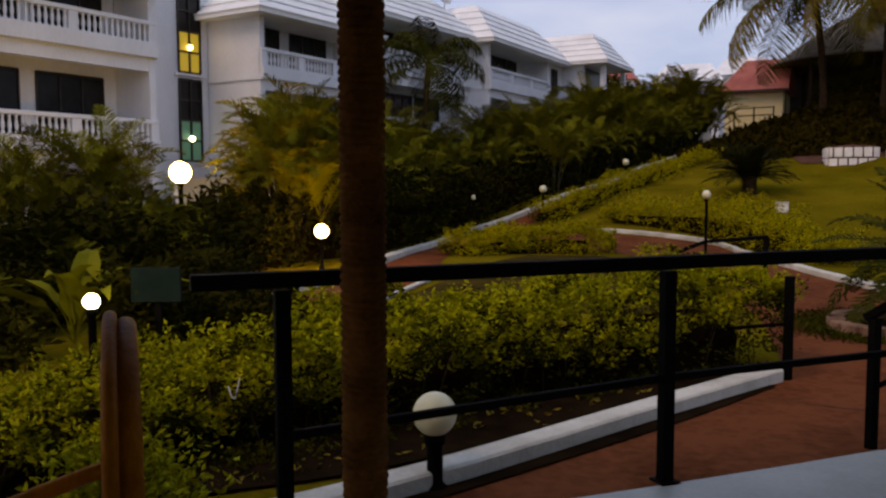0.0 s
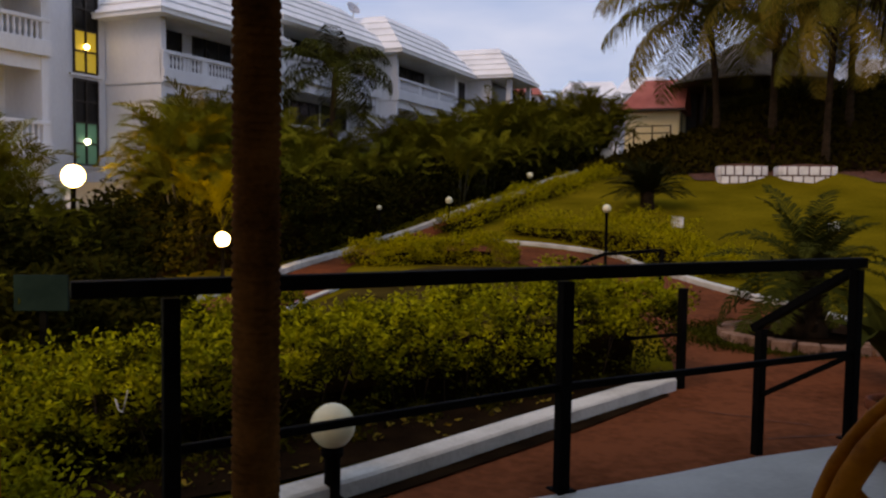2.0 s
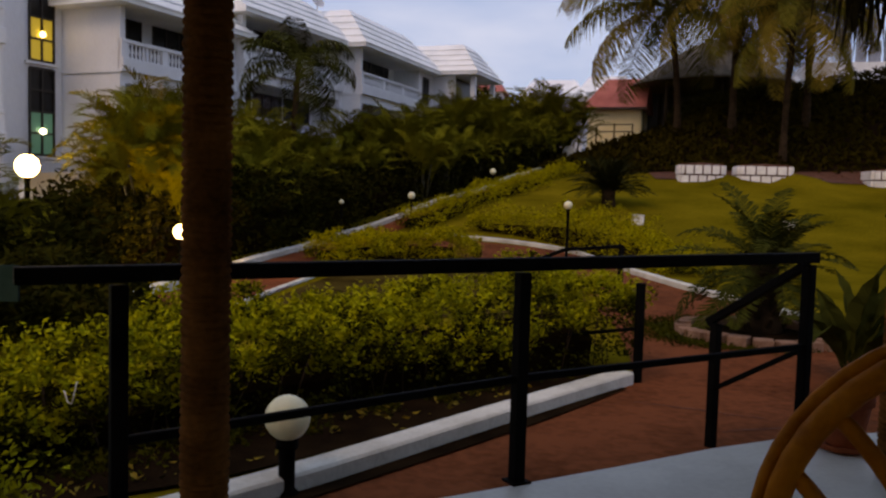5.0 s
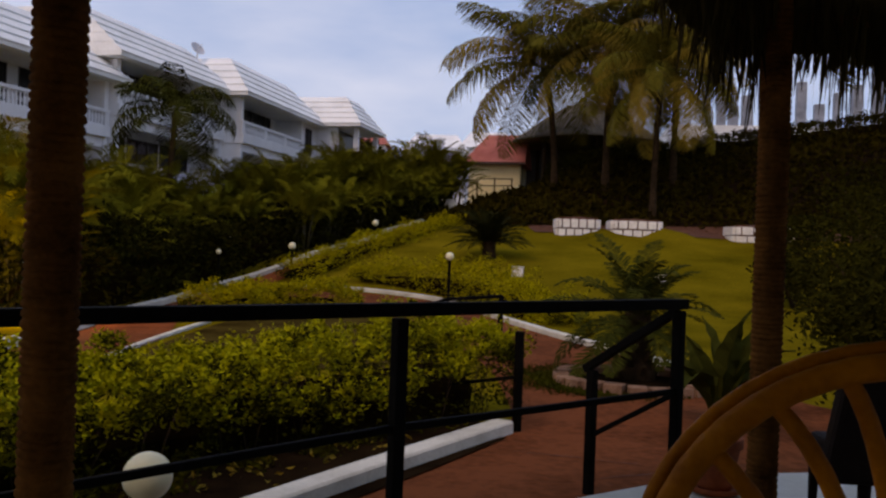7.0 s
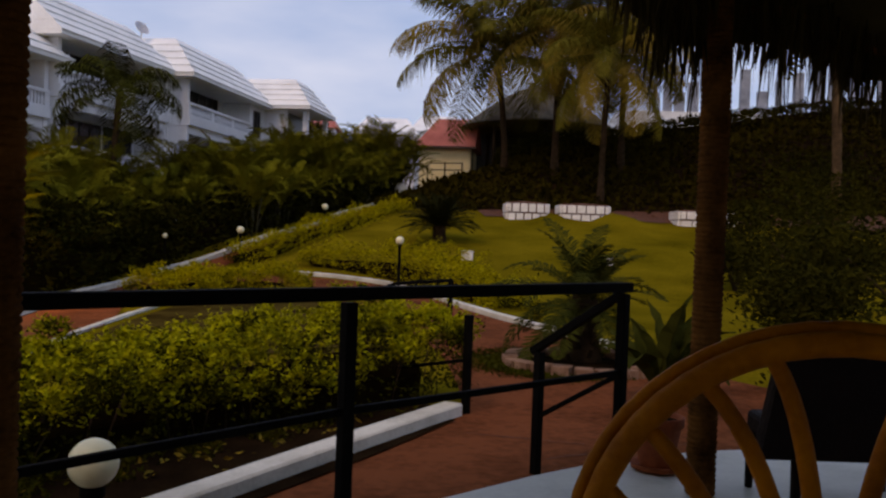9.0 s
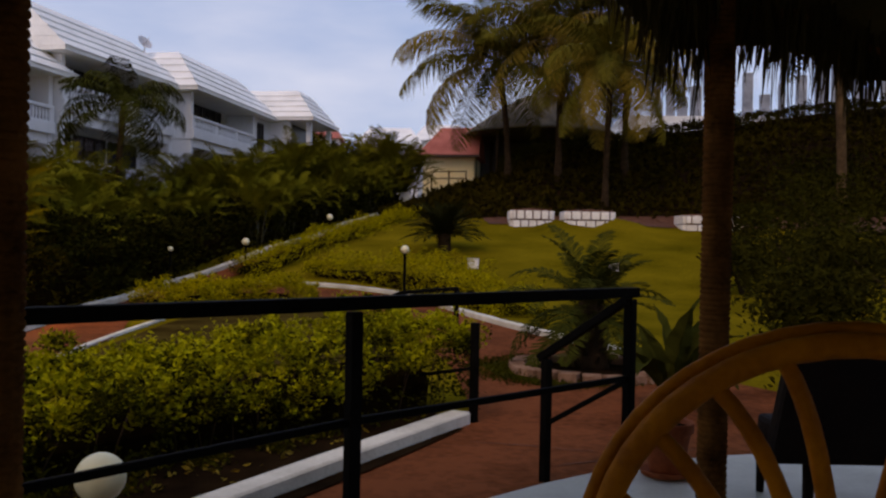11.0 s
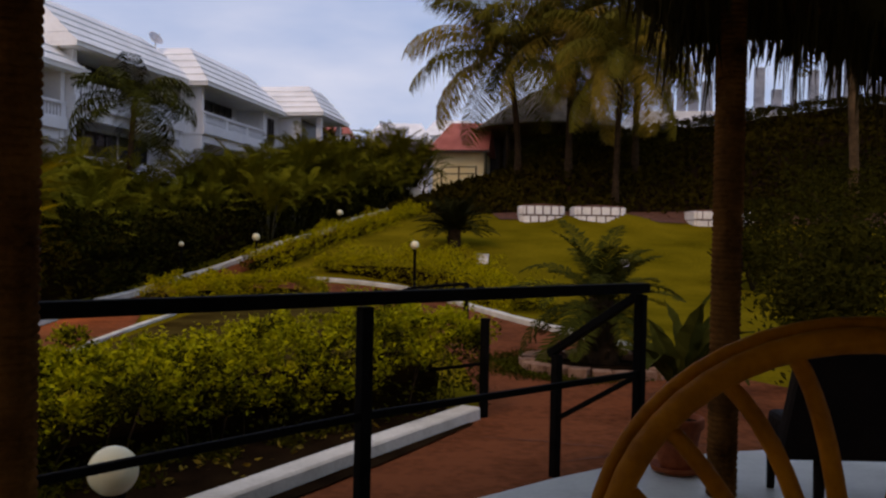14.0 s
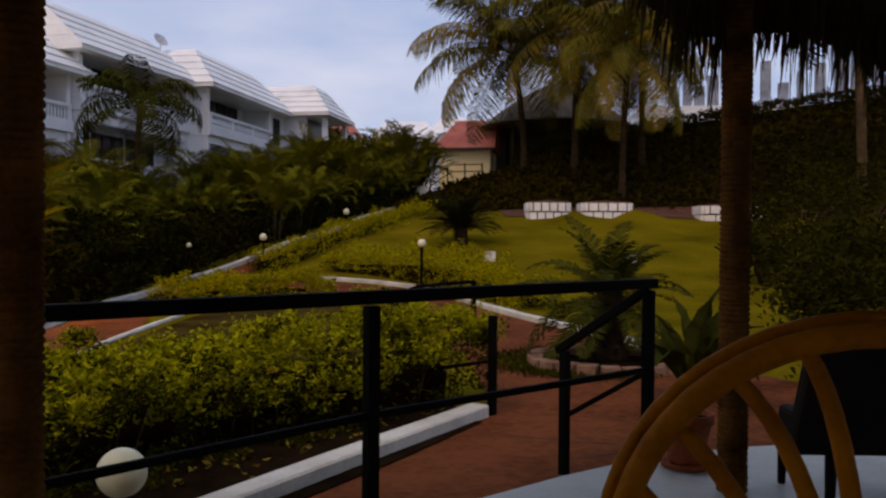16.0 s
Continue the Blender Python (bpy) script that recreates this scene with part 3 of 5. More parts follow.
def mansard(parent, x0, x1, y0, y1, ze, zt, over, run, n=5, name="roof", gable=False):
    r = part(name, boxed(x0 - over, y0 - over, ze - 0.16, x1 + over, y1 + over, ze + 0.02), M_ROOF, parent)
    for k in range(n):
        a, b = over + 0.03 - run * k / n, over - 0.01 - run * (k + 1) / n
        za, zb = ze + 0.02 + (zt - ze) * k / n, ze + 0.02 + (zt - ze) * (k + 1) / n
        bm = bmesh.new()
        ga, gb = (over, over) if gable else (a, b)
        lo = [bm.verts.new(c) for c in ((x0 - a, y0 - ga, za), (x1 + a, y0 - ga, za), (x1 + a, y1 + a, za), (x0 - a, y1 + a, za))]
        hi = [bm.verts.new(c) for c in ((x0 - b, y0 - gb, zb), (x1 + b, y0 - gb, zb), (x1 + b, y1 + b, zb), (x0 - b, y1 + b, zb))]
        bm.faces.new(lo[::-1])
        bm.faces.new(hi)
        for i in range(4):
            bm.faces.new((lo[i], lo[(i + 1) % 4], hi[(i + 1) % 4], hi[i]))
        # a thin lip of the course
        part("tile_course", bm, M_ROOF, r)
        part("tile_lip", boxed(x0 - a - 0.02, y0 - ga - 0.02, za - 0.015, x1 + a + 0.02, y1 + a + 0.02, za + 0.035), M_ROOF, r)
    return r


def block(label, u0, u1, v, dz, over=0.65, ze=7.83, zt=9.80, low=-1.2, back=-9.0, doors=(0.25, 0.7), far=0.0, gable=False, at=None):
    b = thing("apartment_block", label, "building", at or BLD, "apartment blocks")
    room = v - 1.7
    ze, zt = ze + dz, zt + dz
    for y in (u0, u1 - 0.25):
        part("side_wall", boxed(back, y, low, v, y + 0.25, ze - 0.16), M_WALL, b)
    part("room_wall", boxed(room - 0.25, u0 + 0.25, low, room, u1 - 0.25, ze - 0.16), M_WALL, b)
    part("rear_wall", boxed(back - 0.2, u0, low, back, u1, ze - 0.16), M_WALL, b)
    part("trim_band", boxed(back, u0 - 0.06, 5.30 + dz, v + 0.14, u0, 5.44 + dz), M_WALL, b)
    n = max(1, round((u1 - u0) / 2.6))
    for f in (5.55 + dz, 2.45 + dz, -0.65 + dz):
        bal = part("balcony", boxed(room, u0 + 0.25, f - 0.17, v + 0.14, u1 - 0.25, f), M_WALL, b)
        part("edge_band", boxed(v - 0.10, u0, f - 0.20, v + 0.16, u1, f + 0.28, 0.02), M_WALL, bal)
        part("edge_beam", boxed(v - 0.25, u0 + 0.25, f - 0.62, v - 0.05, u1 - 0.25, f - 0.20), M_WALL, bal)
        part("top_rail", boxed(v - 0.09, u0, f + 0.82, v + 0.10, u1, f + 0.95, 0.02), M_WALL, bal)
        for k in range(n + 1):
            y = u0 + 0.14 + (u1 - u0 - 0.28) * k / n
            part("pier", boxed(v - 0.08, y - 0.14, f + 0.28, v + 0.08, y + 0.14, f + 0.83), M_WALL, bal)
        cnt = int((u1 - u0) / 0.21)
        for k in range(cnt):
            y = u0 + 0.3 + (u1 - u0 - 0.6) * (k + 0.5) / cnt
            ob = new("baluster", BALUSTER)
            ob.parent = bal
            ob.location = (v, y, f + 0.28)
            ob.scale = (1, 1, 1.1)
        for d in doors:
            y = u0 + (u1 - u0) * d
            framed("balcony_door", b, room, y - 1.15, y + 1.15, f, f + 2.3, 3)
        y = u0 + 0.25 + 0.55
        framed("window", b, room, y - 0.35, y + 0.4, f + 0.6, f + 2.1, 1)
    mansard(b, back, v, u0, u1 + far, ze, zt, over, 2.1, gable=gable)
    return b


block("white three-storey apartment block with balustraded balconies and tiled roof", -14.0, -5.3, 0.6, 0.0, doors=(0.2, 0.45, 0.78))
block("white apartment block with corner balconies and stepped white roof", 0.0, 6.6, 0.0, 0.0)
block("white apartment block set higher on the slope, with balconies", 6.7, 15.2, 0.3, 1.0, doors=(0.2, 0.5, 0.8), gable=True)
block("white apartment block with a hipped white roof and long balcony", 0.0, 8.3, 0.0, 0.95, over=0.6, zt=9.98, far=2.2, at=BLD2, doors=(0.16, 0.42, 0.72))

end = thing("apartment_block", "white end block with an open porch under a hipped roof", "building", BLD2, "apartment blocks")
part("link_wall", boxed(-6, 8.32, -0.5, -0.1, 10.68, 8.64), M_WALL, end)
w = part("window", boxed(-0.1, 8.85, 6.75, -0.07, 9.75, 8.3), M_GLASS, end)
for y in (8.85, 9.3, 9.75):
    part("frame", boxed(-0.07, y - 0.035, 6.75, -0.02, y + 0.035, 8.3), M_DARK, w)
for z in (6.75, 8.3):
    part("frame", boxed(-0.07, 8.85, z - 0.035, -0.022, 9.75, z + 0.035), M_DARK, w)
part("side_wall", boxed(-9, 10.7, -0.5, 1.35, 10.95, 8.66), M_WALL, end)
part("rear_wall", boxed(-9.2, 10.95, -0.5, -9.0, 15.2, 8.66), M_WALL, end)
part("porch_floor", boxed(1.0, 10.96, 5.6, 2.6, 15.2, 6.35), M_WALL, end)
# wall coloured dark for the shade inside the open porch
part("porch_shade_wall", boxed(0.8, 10.96, -0.5, 1.0, 15.2, 8.66), M_DARK, end)
part("parapet", boxed(2.45, 10.96, 6.36, 2.6, 15.2, 7.25, 0.02), M_WALL, end)
for y in (10.98, 15.0):
    part("pillar", boxed(2.3, y, -0.5, 2.6, y + 0.3, 8.66), M_WALL, end)
mansard(end, -9, 2.5, 10.66, 15.2, 8.84, 10.72, 0.5, 1.5)

# stair bay between the blocks
bay = thing("stair_bay", "white stair tower wall with tall dark-framed lit windows", "building", BLD)
part("wall", boxed(-9, -5.3, -1.2, -2.8, -0.02, 9.0), M_WALL, bay)
part("parapet", boxed(-9, -5.3, 9.0, -2.7, -0.02, 9.25, 0.02), M_WALL, bay)
for z0, z1, lit in ((5.62, 8.7, M_STAIRY), (2.25, 5.35, M_STAIRG)):
    w = part("window", boxed(-2.8, -1.5, z0, -2.77, -0.45, z1), M_GLASS, bay)
    zm = z0 + (z1 - z0) * 0.5
    part("lit_pane", boxed(-2.77, -1.46, z0 + 0.03, -2.762, -0.49, zm), lit, w, "pane lit from the stairs behind")
    for y in (-1.5, -0.975, -0.45):
        part("frame", boxed(-2.765, y - 0.035, z0, -2.70, y + 0.035, z1), M_DARK, w)
    for k in range(5):
        z = z0 + (z1 - z0) * k / 4
        part("frame", boxed(-2.762, -1.5, z - 0.035, -2.702, -0.45, z + 0.035), M_DARK, w)
    lp = bmesh.new()
    bmesh.ops.create_icosphere(lp, subdivisions=2, radius=0.11, matrix=Matrix.Translation((-2.68, -0.98, z0 + (0.95 if lit is M_STAIRY else 0.85))))
    part("stair_lamp", lp, M_WARM2 if lit is M_STAIRY else M_COOL, w)
    part("sill", boxed(-2.78, -1.7, z0 - 0.14, -2.66, -0.3, z0 - 0.05), M_WALL, w)

# entrance porch by the bright lamp
porch = thing("entrance_porch", "small white barrel-roofed entrance porch lit by a lamp", "porch", pose(-15.2, 21.6, -0.75, 0, 0, 36))
bm = bmesh.new()
arc = [(0.95 * math.cos(math.pi * i / 12), 2.05 + 0.55 * math.sin(math.pi * i / 12)) for i in range(13)]
for y in (-0.7, 0.7):
    for x, z in arc:
        bm.verts.new((x, y, z))
bm.verts.ensure_lookup_table()
for i in range(12):
    bm.faces.new((bm.verts[i], bm.verts[i + 1], bm.verts[i + 14], bm.verts[i + 13]))
bmesh.ops.solidify(bm, geom=bm.faces[:], thickness=0.08)
part("barrel_roof", bm, M_WALL, porch)
part("rear_panel", boxed(-0.9, 0.55, 0, 0.9, 0.65, 2.3), M_WALL, porch)
for x in (-0.85, 0.85):
    part("pillar", boxed(x - 0.09, -0.62, 0, x + 0.09, -0.44, 2.1, 0.01), M_WALL, porch)

# satellite dish on the roof
dish = thing("satellite_dish", "grey satellite dish on a mast above the roof", "dish", pose(-15.3, 44.0, 10.6))
part("mast", tube([(0, 0, -1.2), (0, 0, 0.7)], 0.03, 8), M_DISH, dish)
bm = lathe([(0.002, -0.10), (0.15, -0.085), (0.28, -0.04), (0.40, 0.05), (0.41, 0.05), (0.28, -0.06), (0.01, -0.13)], 20)
bm.transform(Matrix.Translation((0, 0, 0.75)) @ Euler((radians(55), 0, radians(60))).to_matrix().to_4x4())
part("reflector", bm, M_DISH, dish)
part("feed_arm", tube([(0.0, 0, 0.7), (0.32, -0.2, 0.98)], 0.014, 6), M_DISH, dish)


# ---- hilltop ----
house = thing("cream_house", "small cream house with a red sheet roof on the hill", "house", pose(0.9, 50.0, 4.2, 0, 0, -8))
part("wall", boxed(-1.75, 0, -1.5, 1.3, 4, 2.35), M_YELLOW, house)
bm = bmesh.new()
vs = [bm.verts.new(c) for c in ((-2.1, -0.5, 2.2), (1.6, -0.5, 2.2), (1.6, 4.5, 2.2), (-2.1, 4.5, 2.2), (-0.9, 1.6, 4.1), (1.6, 1.6, 4.1))]
for q in ((0, 1, 5, 4), (1, 2, 5), (2, 3, 4, 5), (3, 0, 4), (3, 2, 1, 0)):
    bm.faces.new([vs[i] for i in q])
part("roof", bm, M_REDROOF, house)
part("fascia", boxed(-2.15, -0.56, 2.12, 1.65, -0.5, 2.24), M_DARK, house)
stair = thing("stair_railing", "brown wooden stair railing before the cream house", "railing", pose(0.7, 49.2, 4.0))
for x, z in ((-2.0, -0.35), (-1.0, 0.35), (0.0, 0.55), (1.0, 0.55)):
    part("post", boxed(x - 0.04, -0.04, -1.6, x + 0.04, 0.04, z + 0.95), M_TRUNK, stair)
for dz in (0.9, 0.5):
    part("rail", beam((-2.0, 0, -0.35 + dz), (-0.8, 0, 0.5 + dz), 0.05, 0.06), M_TRUNK, stair)
    part("rail", beam((-0.8, 0, 0.5 + dz), (1.0, 0, 0.55 + dz), 0.05, 0.06), M_TRUNK, stair)

hut = thing("thatched_hut", "open hut with a grey thatched roof on the hill", "hut", pose(6.2, 51.0, 6.0))
bm = lathe([(4.6, 1.75), (4.5, 1.9), (3.0, 3.0), (1.4, 4.0), (0.02, 4.5)], 28)
part("roof", bm, M_STRAW, hut)
for k in range(8):
    a = 2 * math.pi * k / 8
    part("post", tube([(3.9 * math.cos(a), 3.9 * math.sin(a), -2), (3.9 * math.cos(a), 3.9 * math.sin(a), 2.0)], 0.1, 8), M_TRUNK, hut)
# added dark sheet stands for the shade under the hut roof
part("rear_shade_sheet", boxed(-4.6, 3.0, -1.5, 4.6, 3.15, 2.4), M_DARK, hut)

frame_b = thing("concrete_frame", "row of bare grey concrete columns on a white slab", "building", pose(16.0, 58.0, 9.25, 0, 0, -6))
part("slab", boxed(-3.5, -1, -1.0, 26, 8, 0.9), M_WALL, frame_b)
rnd = random.Random(3)
x = -1.0
while x < 24:
    h = rnd.uniform(1.4, 4.6)
    w = rnd.uniform(0.35, 0.7)
    part("column", boxed(x - w / 2, -0.3, 0.9, x + w / 2, 0.2, 0.9 + h, 0.02), M_GREY, frame_b)
    x += rnd.uniform(0.75, 1.35)

for x, y, hgt in ((-2.75, 42.2, 0.75), (-1.55, 42.4, 0.7)):
    jar = thing("garden_jar", "white painted garden jar beneath the palms", "jar", pose(x, y, ground(x, y) + 0.05))
    part("body", lathe([(0.16, 0.0), (0.30, 0.2), (0.33, 0.42), (0.22, 0.62), (0.18, 0.68), (0.24, hgt), (0.20, hgt), (0.14, 0.66)], 18), M_KERB, jar)

# far roofs and trees behind the building
for x, y, z, w, m, lab in ((-12.2, 84, 11.4, 4.6, M_REDROOF, "distant house with a red pitched roof"), (-5.2, 90, 11.6, 6.5, M_ROOF, "distant house with a pale white roof"), (0.5, 97, 13.0, 6.0, M_ROOF, "distant house with a pale grey roof")):
    fh = thing("distant_house", lab, "house", pose(x, y, 0))
    part("wall", boxed(-w / 2, 0, 2.0, w / 2, 6, z), M_WALL, fh)
    bm = bmesh.new()
    vs = [bm.verts.new(c) for c in ((-w / 2 - 0.4, -0.5, z), (w / 2 + 0.4, -0.5, z), (w / 2 + 0.4, 6.5, z), (-w / 2 - 0.4, 6.5, z), (-w / 2 + 1, 3, z + 2.2), (w / 2 - 1, 3, z + 2.2))]
    for q in ((0, 1, 5, 4), (1, 2, 5), (2, 3, 4, 5), (3, 0, 4), (3, 2, 1, 0)):
        bm.faces.new([vs[i] for i in q])
    part("roof", bm, m, fh)


# ---- planting ----
def leaf_cloud(name, points, size, material, parent=None, seed=1, flat=0.5, aspect=0.45):
    """Folded leaves at the points, each turned at random."""
    rg = np.random.default_rng(seed)
    p = np.asarray(points, dtype=float)
    n = len(p)
    d = rg.normal(size=(n, 3))
    d[:, 2] = np.abs(d[:, 2]) * flat + 0.1
    d /= np.linalg.norm(d, axis=1)[:, None]
    s = np.cross(d, rg.normal(size=(n, 3)))
    s /= np.linalg.norm(s, axis=1)[:, None]
    u = np.cross(s, d)
    ln = (size * rg.uniform(0.6, 1.35, n))[:, None]
    w = ln * aspect
    v = np.empty((n, 5, 3))
    v[:, 0] = p
    v[:, 1] = p + d * ln * 0.5 + s * w * 0.5 + u * ln * 0.10
    v[:, 2] = p + d * ln
    v[:, 3] = p + d * ln * 0.5 - s * w * 0.5 + u * ln * 0.10
    v[:, 4] = p + d * ln * 0.5
    b = np.arange(n)[:, None] * 5
    f = np.concatenate([b + [[0, 1, 4]], b + [[1, 2, 4]], b + [[0, 4, 3]], b + [[4, 2, 3]]], axis=1).reshape(-1, 3)
    return raw(name, v.reshape(-1, 3).tolist(), f.tolist(), material, parent)


def hedge(label, pts, width, height, leaf, count, seed, material=None, z_low=0.0, rough=0.12, young=None):
    """A leafy hedge that follows a line of (x, y, top); a near-black twig-brown core stands for the shade inside."""
    h = thing("hedge", label, "hedge")
    c = curve_pts([(x, y, t) for x, y, t in pts], 0.3)
    n = len(c)
    v, f = [], []
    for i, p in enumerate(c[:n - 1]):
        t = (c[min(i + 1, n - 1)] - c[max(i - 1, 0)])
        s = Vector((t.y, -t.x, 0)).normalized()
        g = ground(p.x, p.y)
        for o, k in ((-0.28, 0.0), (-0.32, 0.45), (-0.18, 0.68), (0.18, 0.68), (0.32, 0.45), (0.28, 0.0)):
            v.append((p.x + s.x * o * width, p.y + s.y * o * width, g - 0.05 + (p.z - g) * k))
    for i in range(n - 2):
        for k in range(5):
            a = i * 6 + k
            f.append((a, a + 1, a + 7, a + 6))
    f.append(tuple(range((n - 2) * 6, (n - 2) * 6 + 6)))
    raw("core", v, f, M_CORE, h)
    rg = random.Random(seed)
    if z_low > 0.4:
        bm = bmesh.new()
        for _ in range(260):
            i = rg.randrange(n)
            p = c[i]
            t = (c[min(i + 1, n - 1)] - c[max(i - 1, 0)])
            s = Vector((t.y, -t.x, 0)).normalized()
            q = p + s * rg.choice((-1, 1)) * rg.uniform(0.1, 0.36) * width + t * rg.uniform(-0.4, 0.4)
            g = ground(q.x, q.y)
            q.z = g - 0.02
            lean = Vector((rg.uniform(-0.16, 0.16), rg.uniform(-0.16, 0.16), 0))
            hh = (p.z - g) * rg.uniform(0.55, 0.85)
            tube([q, q + lean * 0.4 + Vector((0, 0, hh * 0.5)), q + lean + Vector((0, 0, hh))], rg.uniform(0.004, 0.009), 4, bm=bm)
        part("undergrowth", bm, M_TWIG, h)["kind"] = "stuff"
    out, bright_leaf = [], []
    while len(out) < count:
        i = rg.randrange(n)
        p = c[i]
        t = (c[min(i + 1, n - 1)] - c[max(i - 1, 0)])
        s = Vector((t.y, -t.x, 0)).normalized()
        g = ground(p.x, p.y)
        hh = (p.z - g)
        a = rg.uniform(0, math.pi)
        if z_low > 0.4 and rg.random() < 0.05:
            o, k = rg.choice((-0.47, 0.47)) * width, rg.uniform(0.08, 0.5)
        elif rg.random() < 0.55:
            o, k = rg.uniform(-0.5, 0.5) * width, 1.0
        else:
            o, k = rg.choice((-0.5, 0.5)) * width, z_low + (1 - z_low) * rg.random() ** 0.7
        q = p + s * o + t.normalized() * rg.uniform(-0.3, 0.3)
        lump = noise.noise((q.x * 1.6, q.y * 1.6, k * 2 + seed)) * rough * 1.6 + noise.noise((q.x * 4.2, q.y * 4.2, k * 4)) * rough * 1.1
        edge = 1 - 0.10 * (abs(o) / (0.5 * width)) ** 4
        q.z = g + hh * k * edge + (lump if k > 0.6 else 0)
        q += s * (lump * (1 if o > 0 else -1) if k < 0.98 else 0)
        q += Vector((rg.uniform(-1, 1), rg.uniform(-1, 1), rg.uniform(-1.2, 0.4))) * leaf * 0.9
        out.append(q[:])
        # shade by colour: bright leaves on top and tufts, dark on sides and hollows
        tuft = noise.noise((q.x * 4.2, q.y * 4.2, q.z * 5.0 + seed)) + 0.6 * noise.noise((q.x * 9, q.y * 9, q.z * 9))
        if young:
            bright_leaf.append(rg.random() < 0.8)
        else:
            bright_leaf.append(rg.random() < smooth(0.45, 0.95, k) * (0.22 + 0.78 * smooth(-0.22, 0.12, tuft)))
    # leaves that close the two ends
    for _ in range(count // 22):
        i, ahead = rg.choice(((0, -1), (n - 1, 1)))
        p = c[i]
        t = (c[min(i + 1, n - 1)] - c[max(i - 1, 0)]).normalized()
        s = Vector((t.y, -t.x, 0))
        g = ground(p.x, p.y)
        k = rg.uniform(0.12, 1.0)
        q = p + s * rg.uniform(-0.48, 0.48) * width + t * ahead * (0.06 + 0.22 * math.sin(math.pi * min(1, k + 0.1)) + rg.uniform(-0.05, 0.05))
        q.z = g + (p.z - g) * k
        out.append(q[:])
        bright_leaf.append(rg.random() < smooth(0.5, 1.0, k) * 0.8)
    # shoots standing out of the top and of the upper sides
    for _ in range(count // 50):
        i = rg.randrange(n)
        p = c[i]
        t = (c[min(i + 1, n - 1)] - c[max(i - 1, 0)])
        s = Vector((t.y, -t.x, 0)).normalized()
        o = rg.uniform(-0.52, 0.52)
        g = ground(p.x, p.y)
        q = p + s * o * width + t.normalized() * rg.uniform(-0.3, 0.3)
        q.z = g + (p.z - g) * (1.0 if abs(o) < 0.42 else rg.uniform(0.5, 1.0))
        hgt = rg.uniform(0.06, 0.24) * height
        way = Vector((rg.uniform(-0.35, 0.35), rg.uniform(-0.35, 0.35), 1)) + s * (o * 1.2 if abs(o) > 0.4 else 0)
        for k in range(12):
            r = q + way * (hgt * k / 11) + Vector((rg.uniform(-1, 1), rg.uniform(-1, 1), 0)) * 0.022
            out.append(r[:])
            bright_leaf.append(True)
    if material:
        leaf_cloud("leaves", out, leaf, material, h, seed)["kind"] = "stuff"
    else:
        # young holds the bright leaf material; M_HEDGE unless given
        leaf_cloud("young_leaves", [q for q, k in zip(out, bright_leaf) if k], leaf, young or M_HEDGE, h, seed)["kind"] = "stuff"
        leaf_cloud("old_leaves", [q for q, k in zip(out, bright_leaf) if not k], leaf, M_HEDGEDARK, h, seed + 1)["kind"] = "stuff"
    return h


def shrub(label, x, y, r, top, leaf, count, seed, material, name="shrub", category="shrub", base=None, lumps=7, loose=False):
    """A rounded bush of several clumps with stems."""
    g = ground(x, y) if base is None else base
    t = thing(name, label, category, pose(x, y, g))
    rg = random.Random(seed)
    h = top - g
    cl = [(Vector((rg.uniform(-0.6, 0.6) * r, rg.uniform(-0.6, 0.6) * r, h * rg.uniform(0.35, 0.8))), rg.uniform(0.3, 0.55) * r) for _ in range(lumps)]
    for c, _ in cl:
        part("stem", tube([(0, 0, -0.05), (c.x * 0.4, c.y * 0.4, c.z * 0.5), c[:]], 0.03 * max(0.4, r), 6, taper=lambda s: 1 - 0.7 * s), M_TRUNK, t)
    pts = []
    for _ in range(count):
        c, cr = rg.choice(cl)
        d = Vector((rg.gauss(0, 1), rg.gauss(0, 1), rg.gauss(0, 1) * 0.8)).normalized() * cr * ((0.35 + 1.25 * rg.random() ** 1.6) if loose else (0.55 + 0.5 * rg.random()))
        q = c + d
        q.z = min(q.z, h * 1.02)
        if q.z > 0.02:
            pts.append(q[:])
    leaf_cloud("leaves", pts, leaf, material, t, seed)["kind"] = "stuff"
    return t


